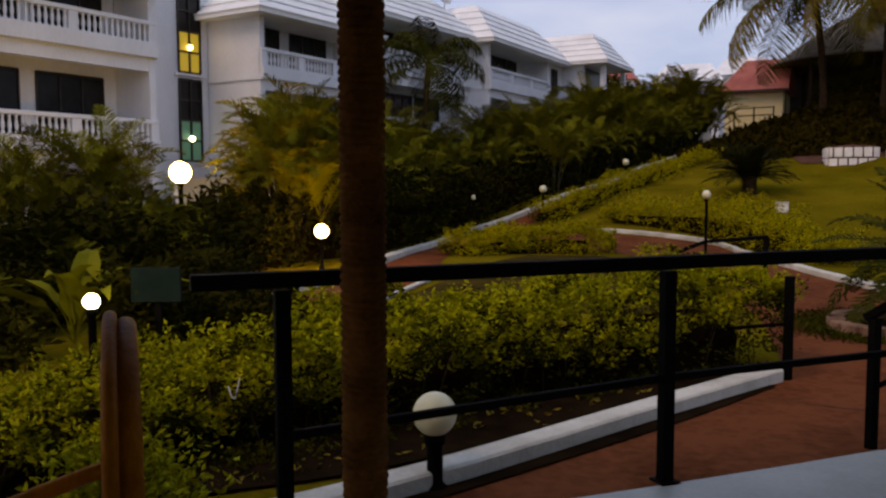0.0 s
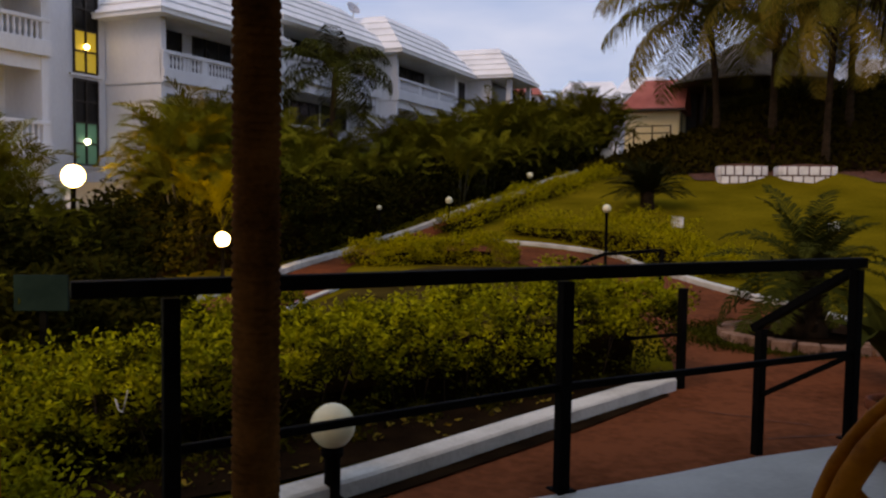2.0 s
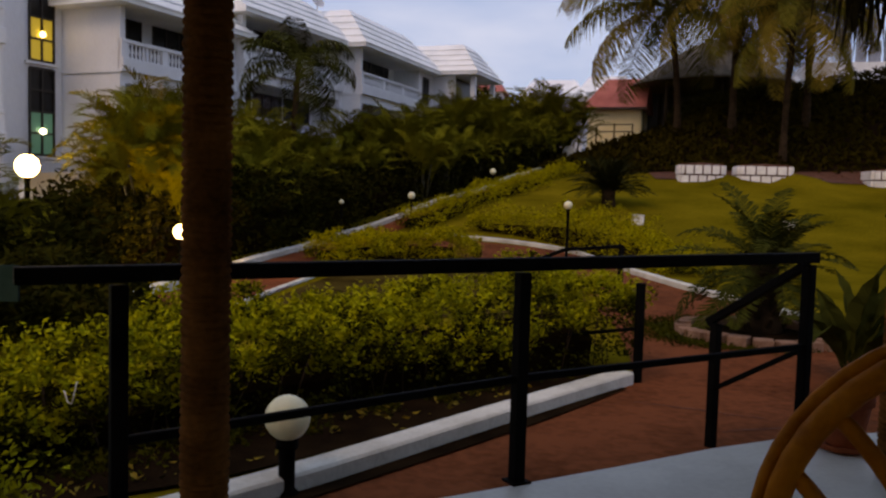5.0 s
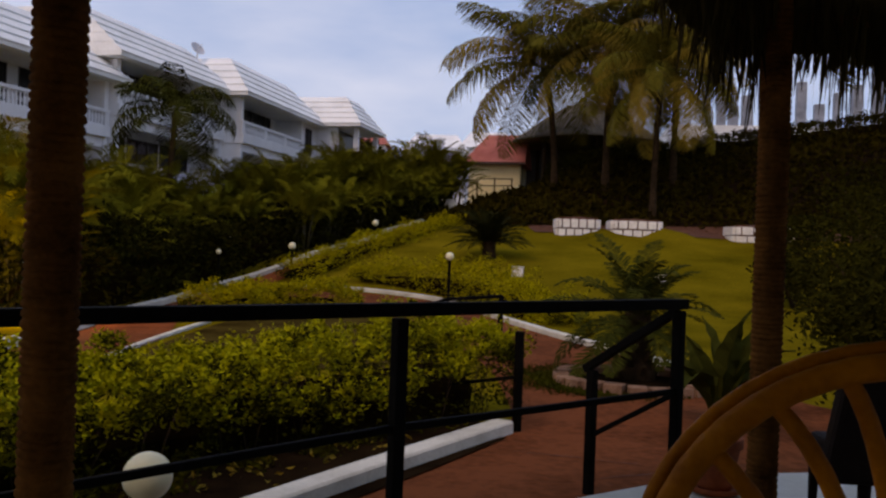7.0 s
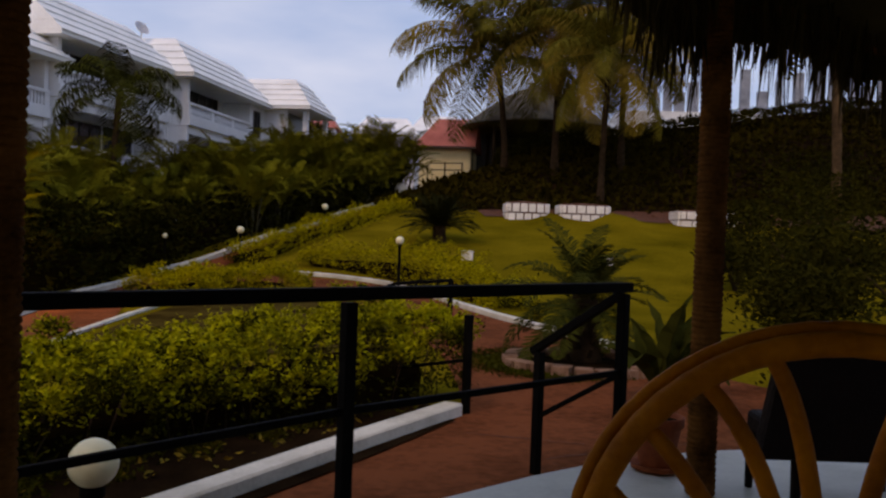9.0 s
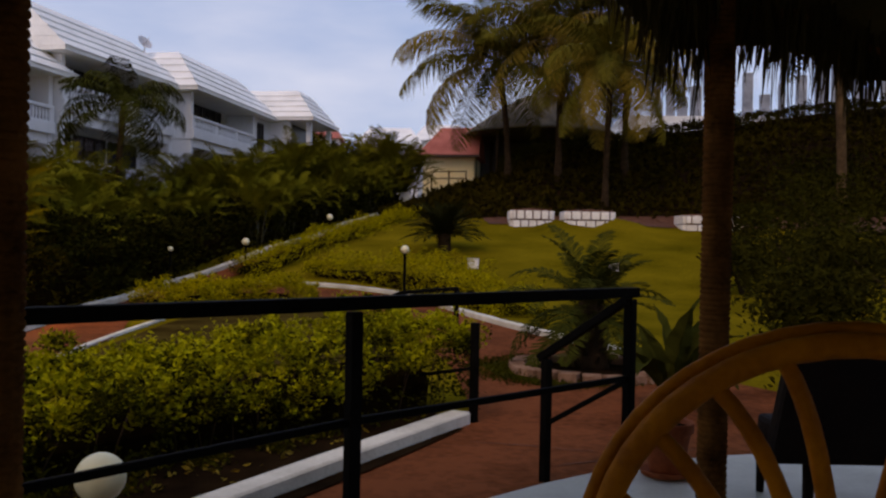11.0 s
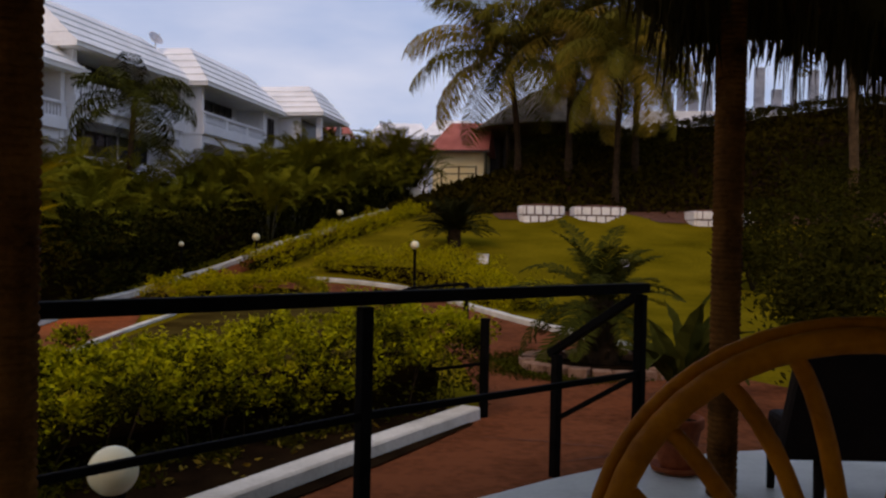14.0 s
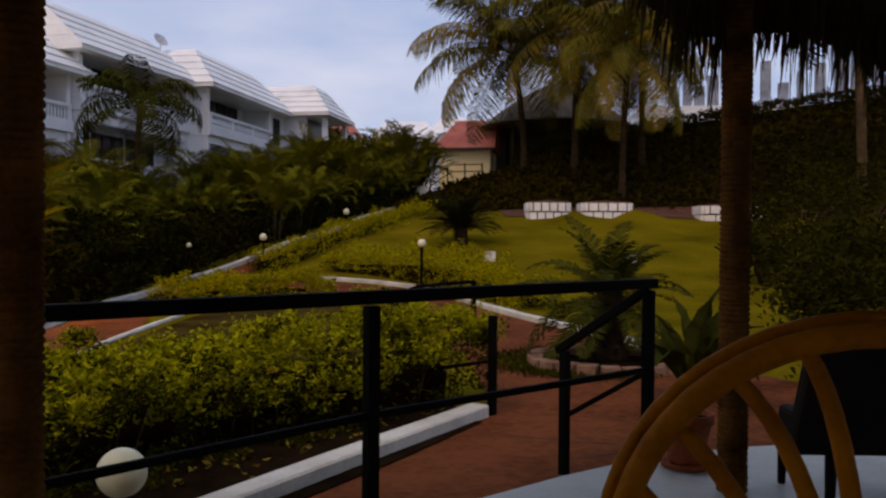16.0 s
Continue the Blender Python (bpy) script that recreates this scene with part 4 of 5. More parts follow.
def frond_mesh(name, L, rise, arch, n, ll, lw, droop, material, fold=0.35, seed=0, bare=0.12, along=0.6):
    """A feather leaf along +x that starts at the slope `rise` and bends down by `arch` (degrees)."""
    rg = random.Random(seed)
    v, f = [], []
    pts, a, p = [], radians(rise), Vector((0, 0, 0))
    for i in range(n + 1):
        pts.append((p.copy(), a))
        p += Vector((math.cos(a), 0, math.sin(a))) * L / n
        a -= radians(arch) / n * (0.5 + i / n)
    for i, (p, a) in enumerate(pts):
        w = 0.012 * L * 0.5 * (1.1 - i / n)
        up = Vector((-math.sin(a), 0, math.cos(a)))
        v += [tuple(p + Vector((0, w, 0))), tuple(p + Vector((0, -w, 0))), tuple(p + up * w * 1.4)]
    for i in range(n):
        b = i * 3
        f += [(b, b + 3, b + 4, b + 1), (b + 1, b + 4, b + 5, b + 2), (b + 2, b + 5, b + 3, b)]
    for i in range(int(n * bare), n + 1):
        p, a = pts[i]
        s = i / n
        prof = math.sin(math.pi * min(1, max(0.05, (s - bare) / (1 - bare) * 0.86 + 0.14))) ** 0.6
        fw = Vector((math.cos(a), 0, math.sin(a)))
        up = Vector((-math.sin(a), 0, math.cos(a)))
        for sd in (-1, 1):
            d = (Vector((0, sd, 0)) * 0.85 + fw * rg.uniform(0.75, 1.25) * along + up * fold * rg.uniform(0.6, 1.3)).normalized()
            ln = ll * prof * rg.uniform(0.85, 1.1)
            m = p + d * ln * 0.5 + Vector((0, 0, -droop * ln * 0.12))
            e = p + d * ln * 0.92 + Vector((0, 0, -droop * ln * rg.uniform(0.4, 0.65)))
            b = len(v)
            w = fw * lw
            v += [tuple(p - w * 0.5), tuple(p + w * 0.5), tuple(m + w), tuple(m - w), tuple(e)]
            f += [(b, b + 1, b + 2, b + 3), (b + 3, b + 2, b + 4)]
    me = bpy.data.meshes.new(name)
    me.from_pydata(v, [], f)
    me.materials.append(material)
    return me


COCO = [frond_mesh("frond", 5.2, 40, ar, 84, 1.25, 0.027, 1.7, mt, 0.25, seed=i) for i, (ar, mt) in enumerate(((70, M_COCO), (92, M_COCO), (52, M_COCO), (100, M_DRY)))]
ARECA = [frond_mesh("frond", 2.1, 86, ar, 44, 0.50, 0.019, 0.5, mt, 0.55, seed=10 + i, bare=0.25, along=1.0) for i, (ar, mt) in enumerate(((70, M_PALM), (105, M_PALM), (45, M_PALM), (135, M_PALM)))]
ROYAL = [frond_mesh("frond", 2.5, 60, ar, 42, 0.75, 0.026, 1.5, M_FEATHER, seed=60 + i) for i, ar in enumerate((80, 110, 140))]
CYCAD = [frond_mesh("frond", 1.5, 50, ar, 40, 0.30, 0.015, 0.25, M_CYCAD, seed=20 + i) for i, ar in enumerate((38, 55))]
DATE = [frond_mesh("frond", 1.5, 66, ar, 46, 0.36, 0.016, 0.6, M_FEATHER, seed=30 + i) for i, ar in enumerate((55, 95, 120))]


def fronds(parent, meshes, z, count, tilt, seed, scale=1.0, at=(0, 0)):
    """Leaves in a spiral round the crown; tilt: the range by which they are lowered, degrees."""
    rg = random.Random(seed)
    for i in range(count):
        t = (i + 0.5) / count
        ob = new("frond", meshes[int(rg.random() ** 1.3 * len(meshes)) % len(meshes)] if t < 0.75 else meshes[-1 if rg.random() < 0.35 else 0])
        ob.parent = parent
        ob.matrix_basis = (pose(at[0], at[1], z, 0, 0, i * 137.5 + rg.uniform(-12, 12)) @ pose(0, 0, 0, rg.uniform(-12, 12), tilt[0] + (tilt[1] - tilt[0]) * t, 0)
                           @ Matrix.Scale(scale * rg.uniform(0.85, 1.12), 4))


def palm(label, x, y, z_crown, r, count, seed, meshes=None, scale=1.0, lean=(0, 0), tilt=(-35, 75), name="coconut_palm", bark=None):
    g = ground(x, y)
    t = thing(name, label, "palm tree", pose(x, y, g))
    h = z_crown - g
    pts = [(lean[0] * s * s, lean[1] * s * s, -0.2 + (h + 0.2) * s) for s in [k / 26 for k in range(27)]]
    bm = tube(pts, r, 12, taper=lambda s: 1.35 - 0.5 * min(1, s * 4) + (0.06 if int(s * 26) % 2 else 0))
    part("trunk", bm, bark or M_TRUNK, t)
    fronds(t, meshes or COCO, h, count, tilt, seed, scale, lean)
    return t


palm("tall coconut palm with drooping grey-green leaves", 3.55, 42.0, 10.3, 0.17, 28, 1, None, 1.28, (-0.65, 0), (-34, 54))
palm("coconut palm with arching leaves, on the bank", 5.75, 40.0, 11.2, 0.17, 30, 2, None, 1.05, (0.05, 0), (-35, 62))
palm("coconut palm with yellowing leaves above the bank", 7.4, 37.0, 9.3, 0.15, 28, 3, [COCO[0], COCO[1], COCO[3]], 0.85, (0.2, 0))
palm("coconut palm leaning over the bank", 8.9, 40.0, 11.6, 0.16, 28, 4, [COCO[3], COCO[1], COCO[3]], 0.95)
palm("pale-trunked coconut palm on the bank", 15.2, 31.5, 12.5, 0.20, 20, 5, lean=(-0.6, 0), bark=M_PALE)
palm("slender feather palm before the apartment block", -9.85, 26.0, 5.2, 0.10, 20, 6, ROYAL, 0.95, (0.2, 0), (-12, 72), "feather_palm")


def areca_clump(seed, stems=8, h=1.5, nf=7):
    t = thing("areca_palm", "clump of green areca palms with yellow-tipped feathery leaves", "palm", None, "areca palm hedge")
    rg = random.Random(seed)
    for k in range(stems):
        a, r = rg.uniform(0, 6.28), rg.uniform(0.05, 0.5)
        x, y = r * math.cos(a), r * math.sin(a)
        hh = h * (0.55 + 0.6 * k / (stems - 1)) * rg.uniform(0.85, 1.1)
        part("stem", tube([(x * 0.5, y * 0.5, -0.1), (x * 0.8, y * 0.8, hh * 0.5), (x * 1.2, y * 1.2, hh)], 0.028, 6), M_STEM, t)
        fronds(t, ARECA, hh, nf, (-4, 26), seed * 17 + k, rg.uniform(0.75, 1.0), (x * 1.2, y * 1.2))
    return t


bases = [areca_clump(s, 8, 1.2 + 0.2 * s) for s in (1, 2, 3)]
rg = random.Random(77)
spots = []
y = 6.5
while y < 46:
    e = lerp_table(y, PATH_EDGE)
    for row, off in enumerate((1.0, 2.5, 4.2)):
        x, yy = e - off - (1.0 if y < 27 else 0.0) + rg.uniform(-0.4, 0.4), y + rg.uniform(-0.5, 0.5) + row * 0.5
        size = rg.uniform(0.85, 1.2) * (1.05 if row else 0.8) * (1.0 if y > 34 else 0.92 if y > 26 else 1.10 if y > 15 else 0.60)
        # only low plants before the lit entrance
        if 31 < math.degrees(math.atan2(-x, yy)) < 39.5:
            size *= 0.45
        if 34.2 < math.degrees(math.atan2(-x, yy)) < 38.4 and yy > 9.5:
            continue
        if math.degrees(math.atan2(-x, yy)) > 40.0:
            size *= 0.62
        if 25.6 < math.degrees(math.atan2(-x, yy)) < 30.2 and yy < 14.8:
            continue
        spots.append((x, yy, size))
    y += 1.45
for x, y, s in ((-10.6, 17.5, 0.9), (-10.5, 12.0, 0.95), (-11.6, 11.2, 0.8), (-12.6, 10.6, 0.55), (-9.0, 6.8, 0.6), (-14.0, 24.0, 0.95), (-12.6, 21.0, 0.85), (-2.5, 43.0, 1.3), (-3.6, 44.5, 1.35), (-1.7, 45.5, 1.2), (-7.7, 9.9, 0.42), (-8.3, 10.4, 0.45), (-11.0, 9.6, 0.5), (-10.2, 8.0, 0.6), (-9.3, 13.0, 0.24), (-10.3, 14.3, 0.26), (-10.0, 12.8, 0.24)):
    spots.append((x, y, s))
for i, (x, y, s) in enumerate(spots):
    m = pose(x, y, ground(x, y), 0, 0, rg.uniform(0, 360))
    o = bases[i] if i < 3 else copy_thing(bases[i % 3], m)
    o.matrix_basis = m
    o.scale = (s, s, s)

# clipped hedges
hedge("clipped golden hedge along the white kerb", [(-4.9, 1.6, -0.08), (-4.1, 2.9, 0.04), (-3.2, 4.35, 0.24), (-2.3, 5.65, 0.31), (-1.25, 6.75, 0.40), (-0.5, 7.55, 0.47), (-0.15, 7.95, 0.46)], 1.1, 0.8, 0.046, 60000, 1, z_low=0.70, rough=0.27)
# two added rows of near-black shrubs stand in for shade under the palms
hedge("near-black shrubs added as shade beneath the areca palms", [(lerp_table(y, PATH_EDGE) - 1.7, y, ground(lerp_table(y, PATH_EDGE) - 1.7, y) + 1.25) for y in range(25, 47, 3)], 1.9, 1.0, 0.2, 12000, 8, M_UNDER, rough=0.3)
hedge("tall near-black shrubs added as shade at the foot of the palms", [(lerp_table(y, PATH_EDGE) - o, y, ground(lerp_table(y, PATH_EDGE) - o, y) + h) for y, h, o in ((7.5, 0.9, 2.4), (10, 1.0, 2.6), (12.5, 1.0, 2.9), (15, 1.2, 2.8), (17.5, 1.6, 1.7), (20, 1.6, 1.6), (22.5, 1.5, 1.6), (25, 1.25, 1.7))], 2.1, 1.4, 0.17, 16000, 18, M_UNDER, rough=0.5)
hedge("low golden hedge beside the garden path", [(-6.0, 17.9, 0.08), (-5.0, 18.8, 0.20), (-4.0, 19.3, 0.24), (-3.0, 19.4, 0.20)], 1.0, 0.5, 0.055, 17000, 2, rough=0.24, young=M_GOLD)
hedge("yellow-leaved hedge at the foot of the lawn", [(-3.4, 24.9, 0.55), (-1.8, 24.2, 0.62), (-0.4, 22.9, 0.72), (0.5, 21.2, 0.55), (1.3, 19.2, 0.25), (1.8, 17.6, 0.05)], 1.0, 0.5, 0.060, 20000, 4, rough=0.45, young=M_GOLD)
hedge("low clipped hedge along the climbing path", [(-5.5, 24.7, 0.66), (-4.9, 26.0, 0.92), (-4.3, 27.6, 1.28), (-3.5, 29.8, 1.66), (-2.7, 32.1, 1.95), (-1.6, 35.7, 2.5), (-0.8, 39.2, 2.8)], 0.95, 0.6, 0.070, 17000, 5, rough=0.24, young=M_GOLD)
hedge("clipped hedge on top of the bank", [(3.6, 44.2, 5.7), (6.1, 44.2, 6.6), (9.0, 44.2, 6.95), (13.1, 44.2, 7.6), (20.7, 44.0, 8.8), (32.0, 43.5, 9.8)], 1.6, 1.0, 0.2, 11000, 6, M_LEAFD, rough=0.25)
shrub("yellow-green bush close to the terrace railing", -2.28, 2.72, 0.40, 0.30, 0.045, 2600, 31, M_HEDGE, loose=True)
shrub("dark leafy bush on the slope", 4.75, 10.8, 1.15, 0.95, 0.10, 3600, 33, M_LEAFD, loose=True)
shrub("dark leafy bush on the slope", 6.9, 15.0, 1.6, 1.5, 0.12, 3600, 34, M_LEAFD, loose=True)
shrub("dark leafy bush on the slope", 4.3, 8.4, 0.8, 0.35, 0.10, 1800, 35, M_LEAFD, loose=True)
for i, (x, y, r, tp) in enumerate(((-5.9, 6.9, 0.8, 0.5), (-6.2, 8.4, 0.9, 0.5), (-5.2, 8.0, 0.8, 0.2), (-7.6, 9.0, 1.0, 0.7), (-7.6, 6.2, 1.0, 0.9), (-9.6, 6.0, 1.2, 1.4), (-6.6, 4.4, 0.8, 0.1), (-6.4, 5.6, 1.0, 0.15), (-7.6, 7.4, 1.1, 0.3), (-8.7, 7.6, 1.2, 0.5), (-8.6, 5.0, 1.2, 0.3), (-8.6, 9.2, 1.2, 0.4), (-10.2, 9.6, 1.3, 0.6), (-10.6, 7.2, 1.3, 0.7))):
    shrub("dark garden shrub among the palms", x, y, r, tp, 0.12, 1800, 40 + i, M_LEAFD)
for i, (x, y, r, tp) in enumerate(((-7, 52, 3.0, 7.4), (-6.0, 56, 2.6, 8.0), (-10.5, 62, 3.4, 10.5), (34, 58, 4, 13))):
    shrub("dark leafy tree behind the garden", x, y, r, tp, 0.34, 2600, 50 + i, M_LEAFD, "tree", "tree", None, 9)

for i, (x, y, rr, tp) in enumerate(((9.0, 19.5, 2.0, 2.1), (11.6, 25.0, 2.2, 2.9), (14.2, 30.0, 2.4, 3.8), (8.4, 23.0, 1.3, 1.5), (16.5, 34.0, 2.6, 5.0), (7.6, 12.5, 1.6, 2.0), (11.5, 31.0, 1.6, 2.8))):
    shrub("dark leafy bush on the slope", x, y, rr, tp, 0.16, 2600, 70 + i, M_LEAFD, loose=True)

# dark soil of the bank, under the creeper
bx = [x for x in xs if -3.0 < x < 40]
by = [y for y in ys if 36.3 < y < 49.5]
bv = [(x, y, ground(x, y) + 0.03) for y in by for x in bx]
nb = len(bx)
bf = [(j * nb + i, j * nb + i + 1, (j + 1) * nb + i + 1, (j + 1) * nb + i) for j in range(len(by) - 1) for i in range(nb - 1)]
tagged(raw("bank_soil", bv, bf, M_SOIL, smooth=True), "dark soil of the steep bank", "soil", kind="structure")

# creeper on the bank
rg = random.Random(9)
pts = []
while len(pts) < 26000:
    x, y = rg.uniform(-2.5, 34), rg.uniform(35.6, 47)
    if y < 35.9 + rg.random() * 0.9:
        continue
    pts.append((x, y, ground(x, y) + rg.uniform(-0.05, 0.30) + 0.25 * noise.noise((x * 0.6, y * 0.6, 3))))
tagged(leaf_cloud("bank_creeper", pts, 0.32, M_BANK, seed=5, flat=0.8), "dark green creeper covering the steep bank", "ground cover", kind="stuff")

# cycad on the lawn
cy = thing("cycad", "dark green cycad with stiff arching leaves on the lawn", "cycad", pose(0.30, 28.5, ground(0.30, 28.5)))
part("trunk", lathe([(0.26, -0.1), (0.23, 0.15), (0.21, 0.35), (0.24, 0.52), (0.12, 0.62)], 14), M_TRUNK, cy)
fronds(cy, CYCAD, 0.52, 76, (-24, 46), 8, 0.98)

# young palm in a stone ring by the path
ring = thing("tree_ring", "low round stone kerb ring round the young palm", "kerb", pose(1.86, 10.05, -0.27))
for k in range(22):
    a0 = 2 * math.pi * k / 22
    bm = boxed(0.76, -0.105, -0.05, 0.95, 0.105, 0.12 + 0.012 * math.sin(k * 5.1), 0.012)
    bm.transform(Matrix.Rotation(a0, 4, 'Z'))
    part("stone", bm, M_RINGST, ring)
part("soil", lathe([(0.77, -0.02), (0.76, 0.03), (0.02, 0.06)], 24), M_SOIL, ring)
dp = thing("young_palm", "young date palm with arching leaves in a stone ring", "palm", pose(1.90, 10.25, -0.22))
part("trunk", lathe([(0.26, -0.05), (0.23, 0.1), (0.17, 0.3), (0.14, 0.62), (0.15, 0.78), (0.08, 0.85)], 14), M_TRUNK, dp)
rgd = random.Random(4)
for k in range(34):
    a, zz = k * 2.4, 0.02 + 0.66 * k / 34
    rr = 0.245 - 0.11 * min(1, zz / 0.6)
    bm = boxed(-0.035, 0, -0.01, 0.035, 0.045, 0.13, 0.008)
    for vtx in bm.verts:
        vtx.co.x *= 1 - 3.0 * max(0, vtx.co.z)
    bm.transform(Matrix.Rotation(a, 4, 'Z') @ Matrix.Translation((0, rr - 0.02, zz)) @ Matrix.Rotation(-0.5 + rgd.uniform(-0.15, 0.15), 4, 'X'))
    part("leaf_base", bm, M_TRUNK, dp)
fronds(dp, DATE, 0.66, 36, (-22, 92), 12, 0.80)
def blade_mesh(name, L, w, rise, arch, material, n=12):
    """A broad folded leaf along +x with a stalk, bending down by `arch`."""
    v, f = [], []
    a, p = radians(rise), Vector((0, 0, 0))
    for i in range(n + 1):
        u = i / n
        k = max(0.03, math.sin(math.pi * min(1, max(0, (u - 0.22) / 0.78)) ** 0.85)) * w
        up = Vector((-math.sin(a), 0, math.cos(a)))
        ruffle = 0.12 * w * math.sin(i * 2.3)
        v += [tuple(p + Vector((0, k, 0)) + up * (k * 0.45 + ruffle)), tuple(p), tuple(p + Vector((0, -k, 0)) + up * (k * 0.45 - ruffle))]
        p += Vector((math.cos(a), 0, math.sin(a))) * L / n
        a -= radians(arch) / n * (0.4 + 1.2 * u)
    for i in range(n):
        b = i * 3
        f += [(b, b + 1, b + 4, b + 3), (b + 1, b + 2, b + 5, b + 4)]
    me = bpy.data.meshes.new(name)
    me.from_pydata(v, [], f)
    me.materials.append(material)
    return me


cp = thing("broadleaf_plant", "dark broad-leaved garden plant beside the palm ring", "plant", pose(2.18, 7.7, -0.27))
BROAD = [blade_mesh("leaf", 1.05, 0.12, 84, ar, M_FEATHER) for ar in (35, 80, 125)]
fronds(cp, BROAD, 0.02, 15, (-6, 30), 14, 0.95)
cp2 = thing("broadleaf_plant", "banana-like plant lit by the garden lamp", "plant", pose(-5.95, 6.15, ground(-5.95, 6.15)))
BANANA = [blade_mesh("leaf", 1.3, 0.14, 78, ar, M_PALM) for ar in (70, 110)]
fronds(cp2, BANANA, 0.1, 9, (-20, 30), 15, 0.9)

# grass round the palm ring
pts = []
rg = random.Random(21)
patch = []
for k in range(28):
    a = 2 * math.pi * k / 28
    rr = 0.86 + 0.18 * noise.noise((math.cos(a) * 1.5, math.sin(a) * 1.5, 7))
    patch.append((1.50 + rr * math.cos(a), 10.1 + rr * 1.15 * math.sin(a), ground(1.75, 10.6) + 0.028))
tagged(raw("grass_patch", patch, [tuple(range(28))], M_HEDGEDARK), "patch of grass round the palm ring", "lawn", kind="structure")

for _ in range(4200):
    a, rr = rg.uniform(0, 6.283), rg.uniform(0, 1) ** 0.5 * (1.02 + 0.25 * rg.random() ** 2)
    x, y = 1.50 + rr * math.cos(a), 10.1 + 1.15 * rr * math.sin(a)
    if math.hypot(x - 1.86, y - 10.05) > 0.93:
        pts.append((x, y, ground(x, y) + 0.02))
tagged(leaf_cloud("grass", pts, 0.07, M_HEDGEDARK, seed=22, flat=0.9, aspect=0.18), "short dark grass round the palm ring", "grass", kind="stuff")

# whitewashed block planters at the foot of the bank
def planter(x0, x1, z, y=34.0):
    z0 = ground(x0 + 0.6, y) - 0.12
    t = thing("planter", "white painted stone block planter with red earth on top", "planter", pose((x0 + x1) / 2, y, z0), "white planters")
    w, top = (x1 - x0) / 2, z - z0
    rows, cols = 2, 5
    hh = top / rows

    def front(x):
        return -0.10 * (1 - min(1.0, abs(x) / w) ** 3)

    # the earth fills the planter and heaps up a little
    bm = bmesh.new()
    n = 16
    rim = [(-w + 2 * w * k / n, front(-w + 2 * w * k / n) + 0.09) for k in range(n + 1)] + [(w, 1.5), (-w, 1.5)]
    lo = [bm.verts.new((x * 0.97, yy, 0)) for x, yy in rim]
    hi = [bm.verts.new((x * 0.97, yy, top + 0.03)) for x, yy in rim]
    mid = bm.verts.new((0, 0.5, top + 0.09))
    for k in range(len(rim)):
        m = (k + 1) % len(rim)
        bm.faces.new((lo[k], lo[m], hi[m], hi[k]))
        bm.faces.new((hi[k], hi[m], mid))
    part("earth", bm, M_EARTH, t)
    for r in range(rows):
        for c in range(-1, cols):
            a = -w + 2 * w * (c + (0.5 if r % 2 else 0)) / cols
            b = a + 2 * w / cols
            a, b = max(a, -w) + 0.028, min(b, w) - 0.028
            if b - a < 0.1:
                continue
            bm = boxed(a, 0, r * hh + 0.028, b, 0.16, (r + 1) * hh - 0.028, 0.014)
            for vtx in bm.verts:
                vtx.co.y += front(vtx.co.x)
            part("block", bm, M_STONE, t)
    for sd in (-1, 1):
        for r in range(rows):
            for k in range(3):
                part("block", boxed(sd * w - 0.08, 0.17 + 0.45 * k, r * hh + 0.02, sd * w + 0.08, 0.58 + 0.45 * k, (r + 1) * hh - 0.02, 0.014), M_STONE, t)
    return t


planter(3.08, 4.72, 2.66)
planter(5.28, 7.2, 2.66)
planter(10.1, 12.4, 2.58)

# small things on the lawn
for x, y, w in ((1.16, 26.0, 0.34), (5.5, 26.0, 0.30)):
    bx = thing("light_box", "small white painted light box on the lawn", "box", pose(x, y, ground(x, y)))
    part("case", boxed(-w / 2, -w / 2, 0, w / 2, w / 2, w * 0.8, 0.03), M_STONE, bx)
    part("cap", boxed(-w * 0.56, -w * 0.56, w * 0.8, w * 0.56, w * 0.56, w * 0.92, 0.015), M_KERB, bx)
sg = thing("sign_board", "plain grey-green sign board on a post among shrubs", "sign", pose(-5.12, 6.3, ground(-5.12, 6.3), 0, 0, 20))
part("post", boxed(-0.03, 0.02, 0, 0.03, 0.07, 0.6), M_BLACK, sg)
part("panel", boxed(-0.23, -0.02, 0.52, 0.23, 0.02, 0.84, 0.008), M_SIGN, sg)

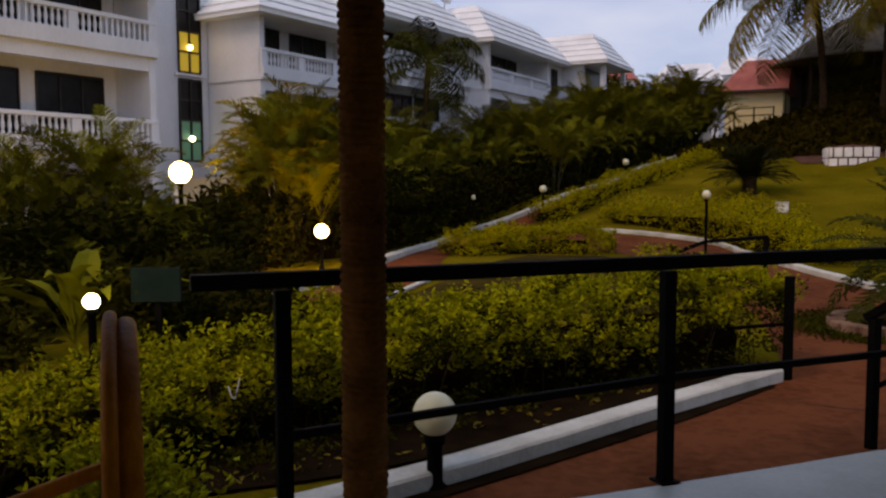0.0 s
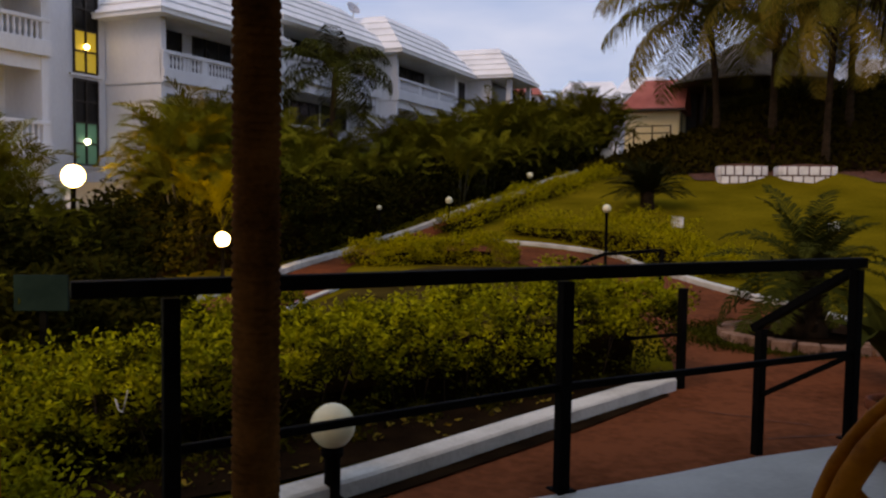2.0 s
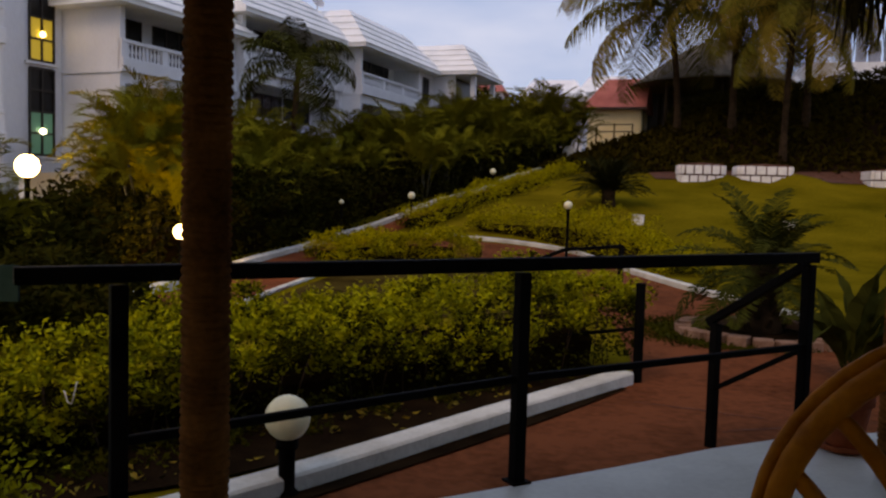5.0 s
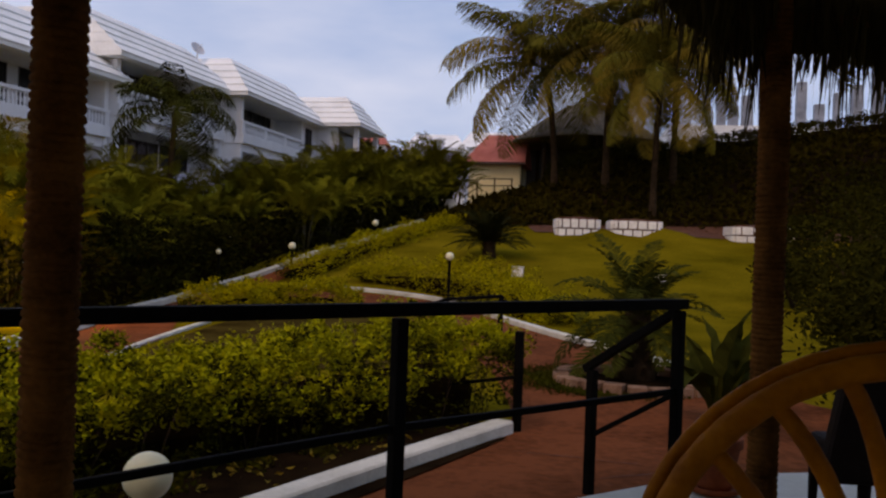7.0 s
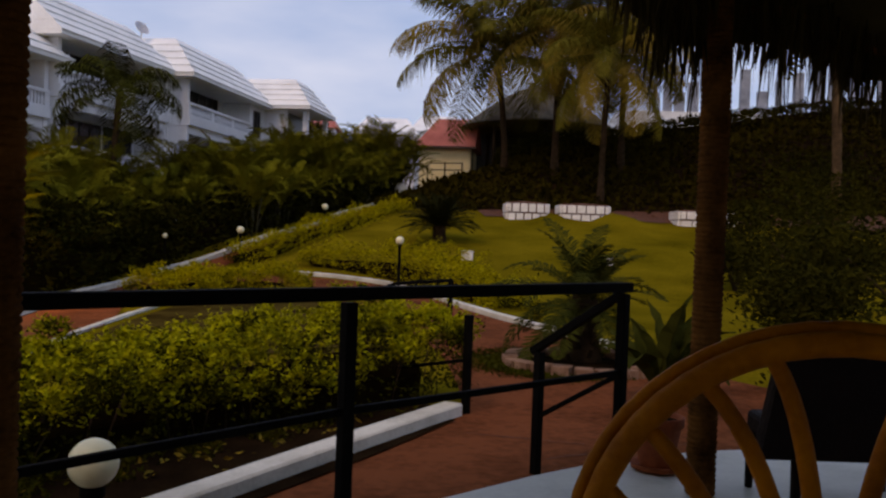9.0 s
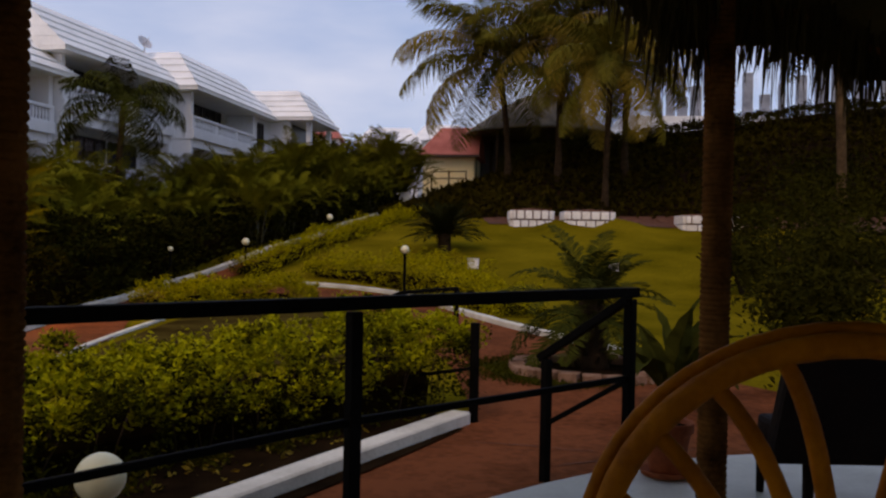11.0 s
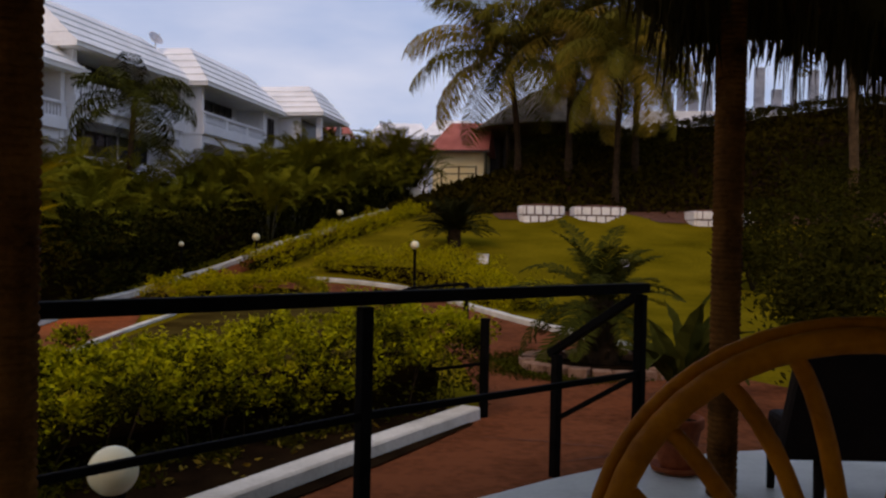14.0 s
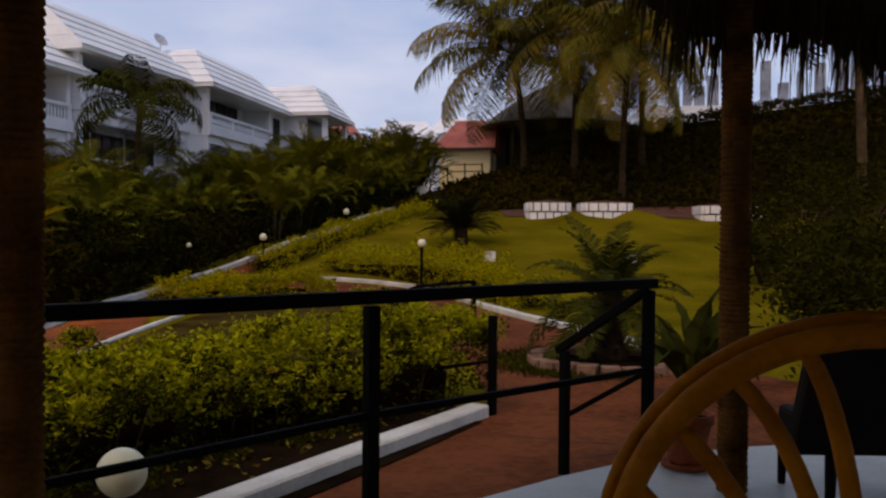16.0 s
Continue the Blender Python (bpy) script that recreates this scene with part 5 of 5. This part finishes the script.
# fallen leaves along the kerb
rg = random.Random(61)
pts = []
for _ in range(190):
    t = rg.random()
    x, y = -2.4 + 2.7 * t + rg.uniform(-0.55, 0.0), 3.0 + 4.4 * t + rg.uniform(0.0, 0.45)
    pts.append((x - 0.12, y + 0.15, ground(x, y) + 0.02))
tagged(leaf_cloud("fallen_leaves", pts, 0.07, M_DRY, seed=8, flat=0.15), "dry fallen leaves on the soil under the hedge", "leaves", kind="stuff")
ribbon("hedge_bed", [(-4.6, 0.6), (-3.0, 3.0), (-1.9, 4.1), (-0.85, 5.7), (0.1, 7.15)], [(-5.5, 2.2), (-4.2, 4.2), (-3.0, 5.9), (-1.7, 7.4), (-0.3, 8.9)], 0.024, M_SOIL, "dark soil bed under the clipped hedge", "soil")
ribbon("bare_earth", [(2.2, 34.6), (7.0, 34.9), (14.0, 34.6), (24.0, 34.8)], [(2.0, 36.3), (7.0, 36.6), (14.0, 36.4), (24.0, 36.6)], 0.03, M_EARTH, "strip of bare red earth at the foot of the bank", "earth")

# low weeds on the soil between kerb and hedge
rg = random.Random(64)
pts = []
for _ in range(5200):
    t = rg.random()
    x, y = -2.55 + 2.55 * t + rg.uniform(-0.62, -0.06), 3.05 + 4.15 * t + rg.uniform(0.0, 0.40)
    if noise.noise((x * 3.0, y * 3.0, 5)) + 0.1 > 0.35 * rg.random():
        pts.append((x - 0.06, y + 0.12, ground(x, y) + 0.02 + 0.07 * rg.random() ** 2))
tagged(leaf_cloud("weeds", pts, 0.05, M_HEDGEDARK, seed=65, flat=0.8, aspect=0.35), "low dark weeds on the soil under the hedge", "weeds", kind="stuff")

# joints and chips in the red paving
jt = thing("paving_joint", "pale cracked joint across the red paving", "joint", None, "", "structure")
rg = random.Random(88)
for x0, y0, x1, y1 in ((0.85, 5.75, 2.1, 6.35), (0.3, 6.4, 1.2, 6.2), (2.2, 5.9, 3.2, 6.6)):
    n = 9
    v, f = [], []
    for i in range(n):
        t = i / (n - 1)
        x, y = x0 + (x1 - x0) * t, y0 + (y1 - y0) * t + rg.uniform(-0.02, 0.02)
        w = rg.uniform(0.003, 0.010)
        z = ground(x, y) + 0.017
        v += [(x, y - w, z), (x, y + w, z)]
    f = [(2 * i, 2 * i + 2, 2 * i + 3, 2 * i + 1) for i in range(n - 1)]
    raw("crack", v, f, M_EARTH, jt)

# pale ribbon caught in the hedge
rb = thing("ribbon", "pale torn ribbon caught in the golden hedge", "ribbon", pose(-2.70, 3.84, 0.15))
bm = tube([(-0.03, 0, 0.06), (-0.01, 0, 0.0), (0.015, 0, -0.01), (0.03, 0, 0.05), (0.045, 0.0, 0.11)], 0.004, 6)
part("strip", bm, M_KERB, rb)
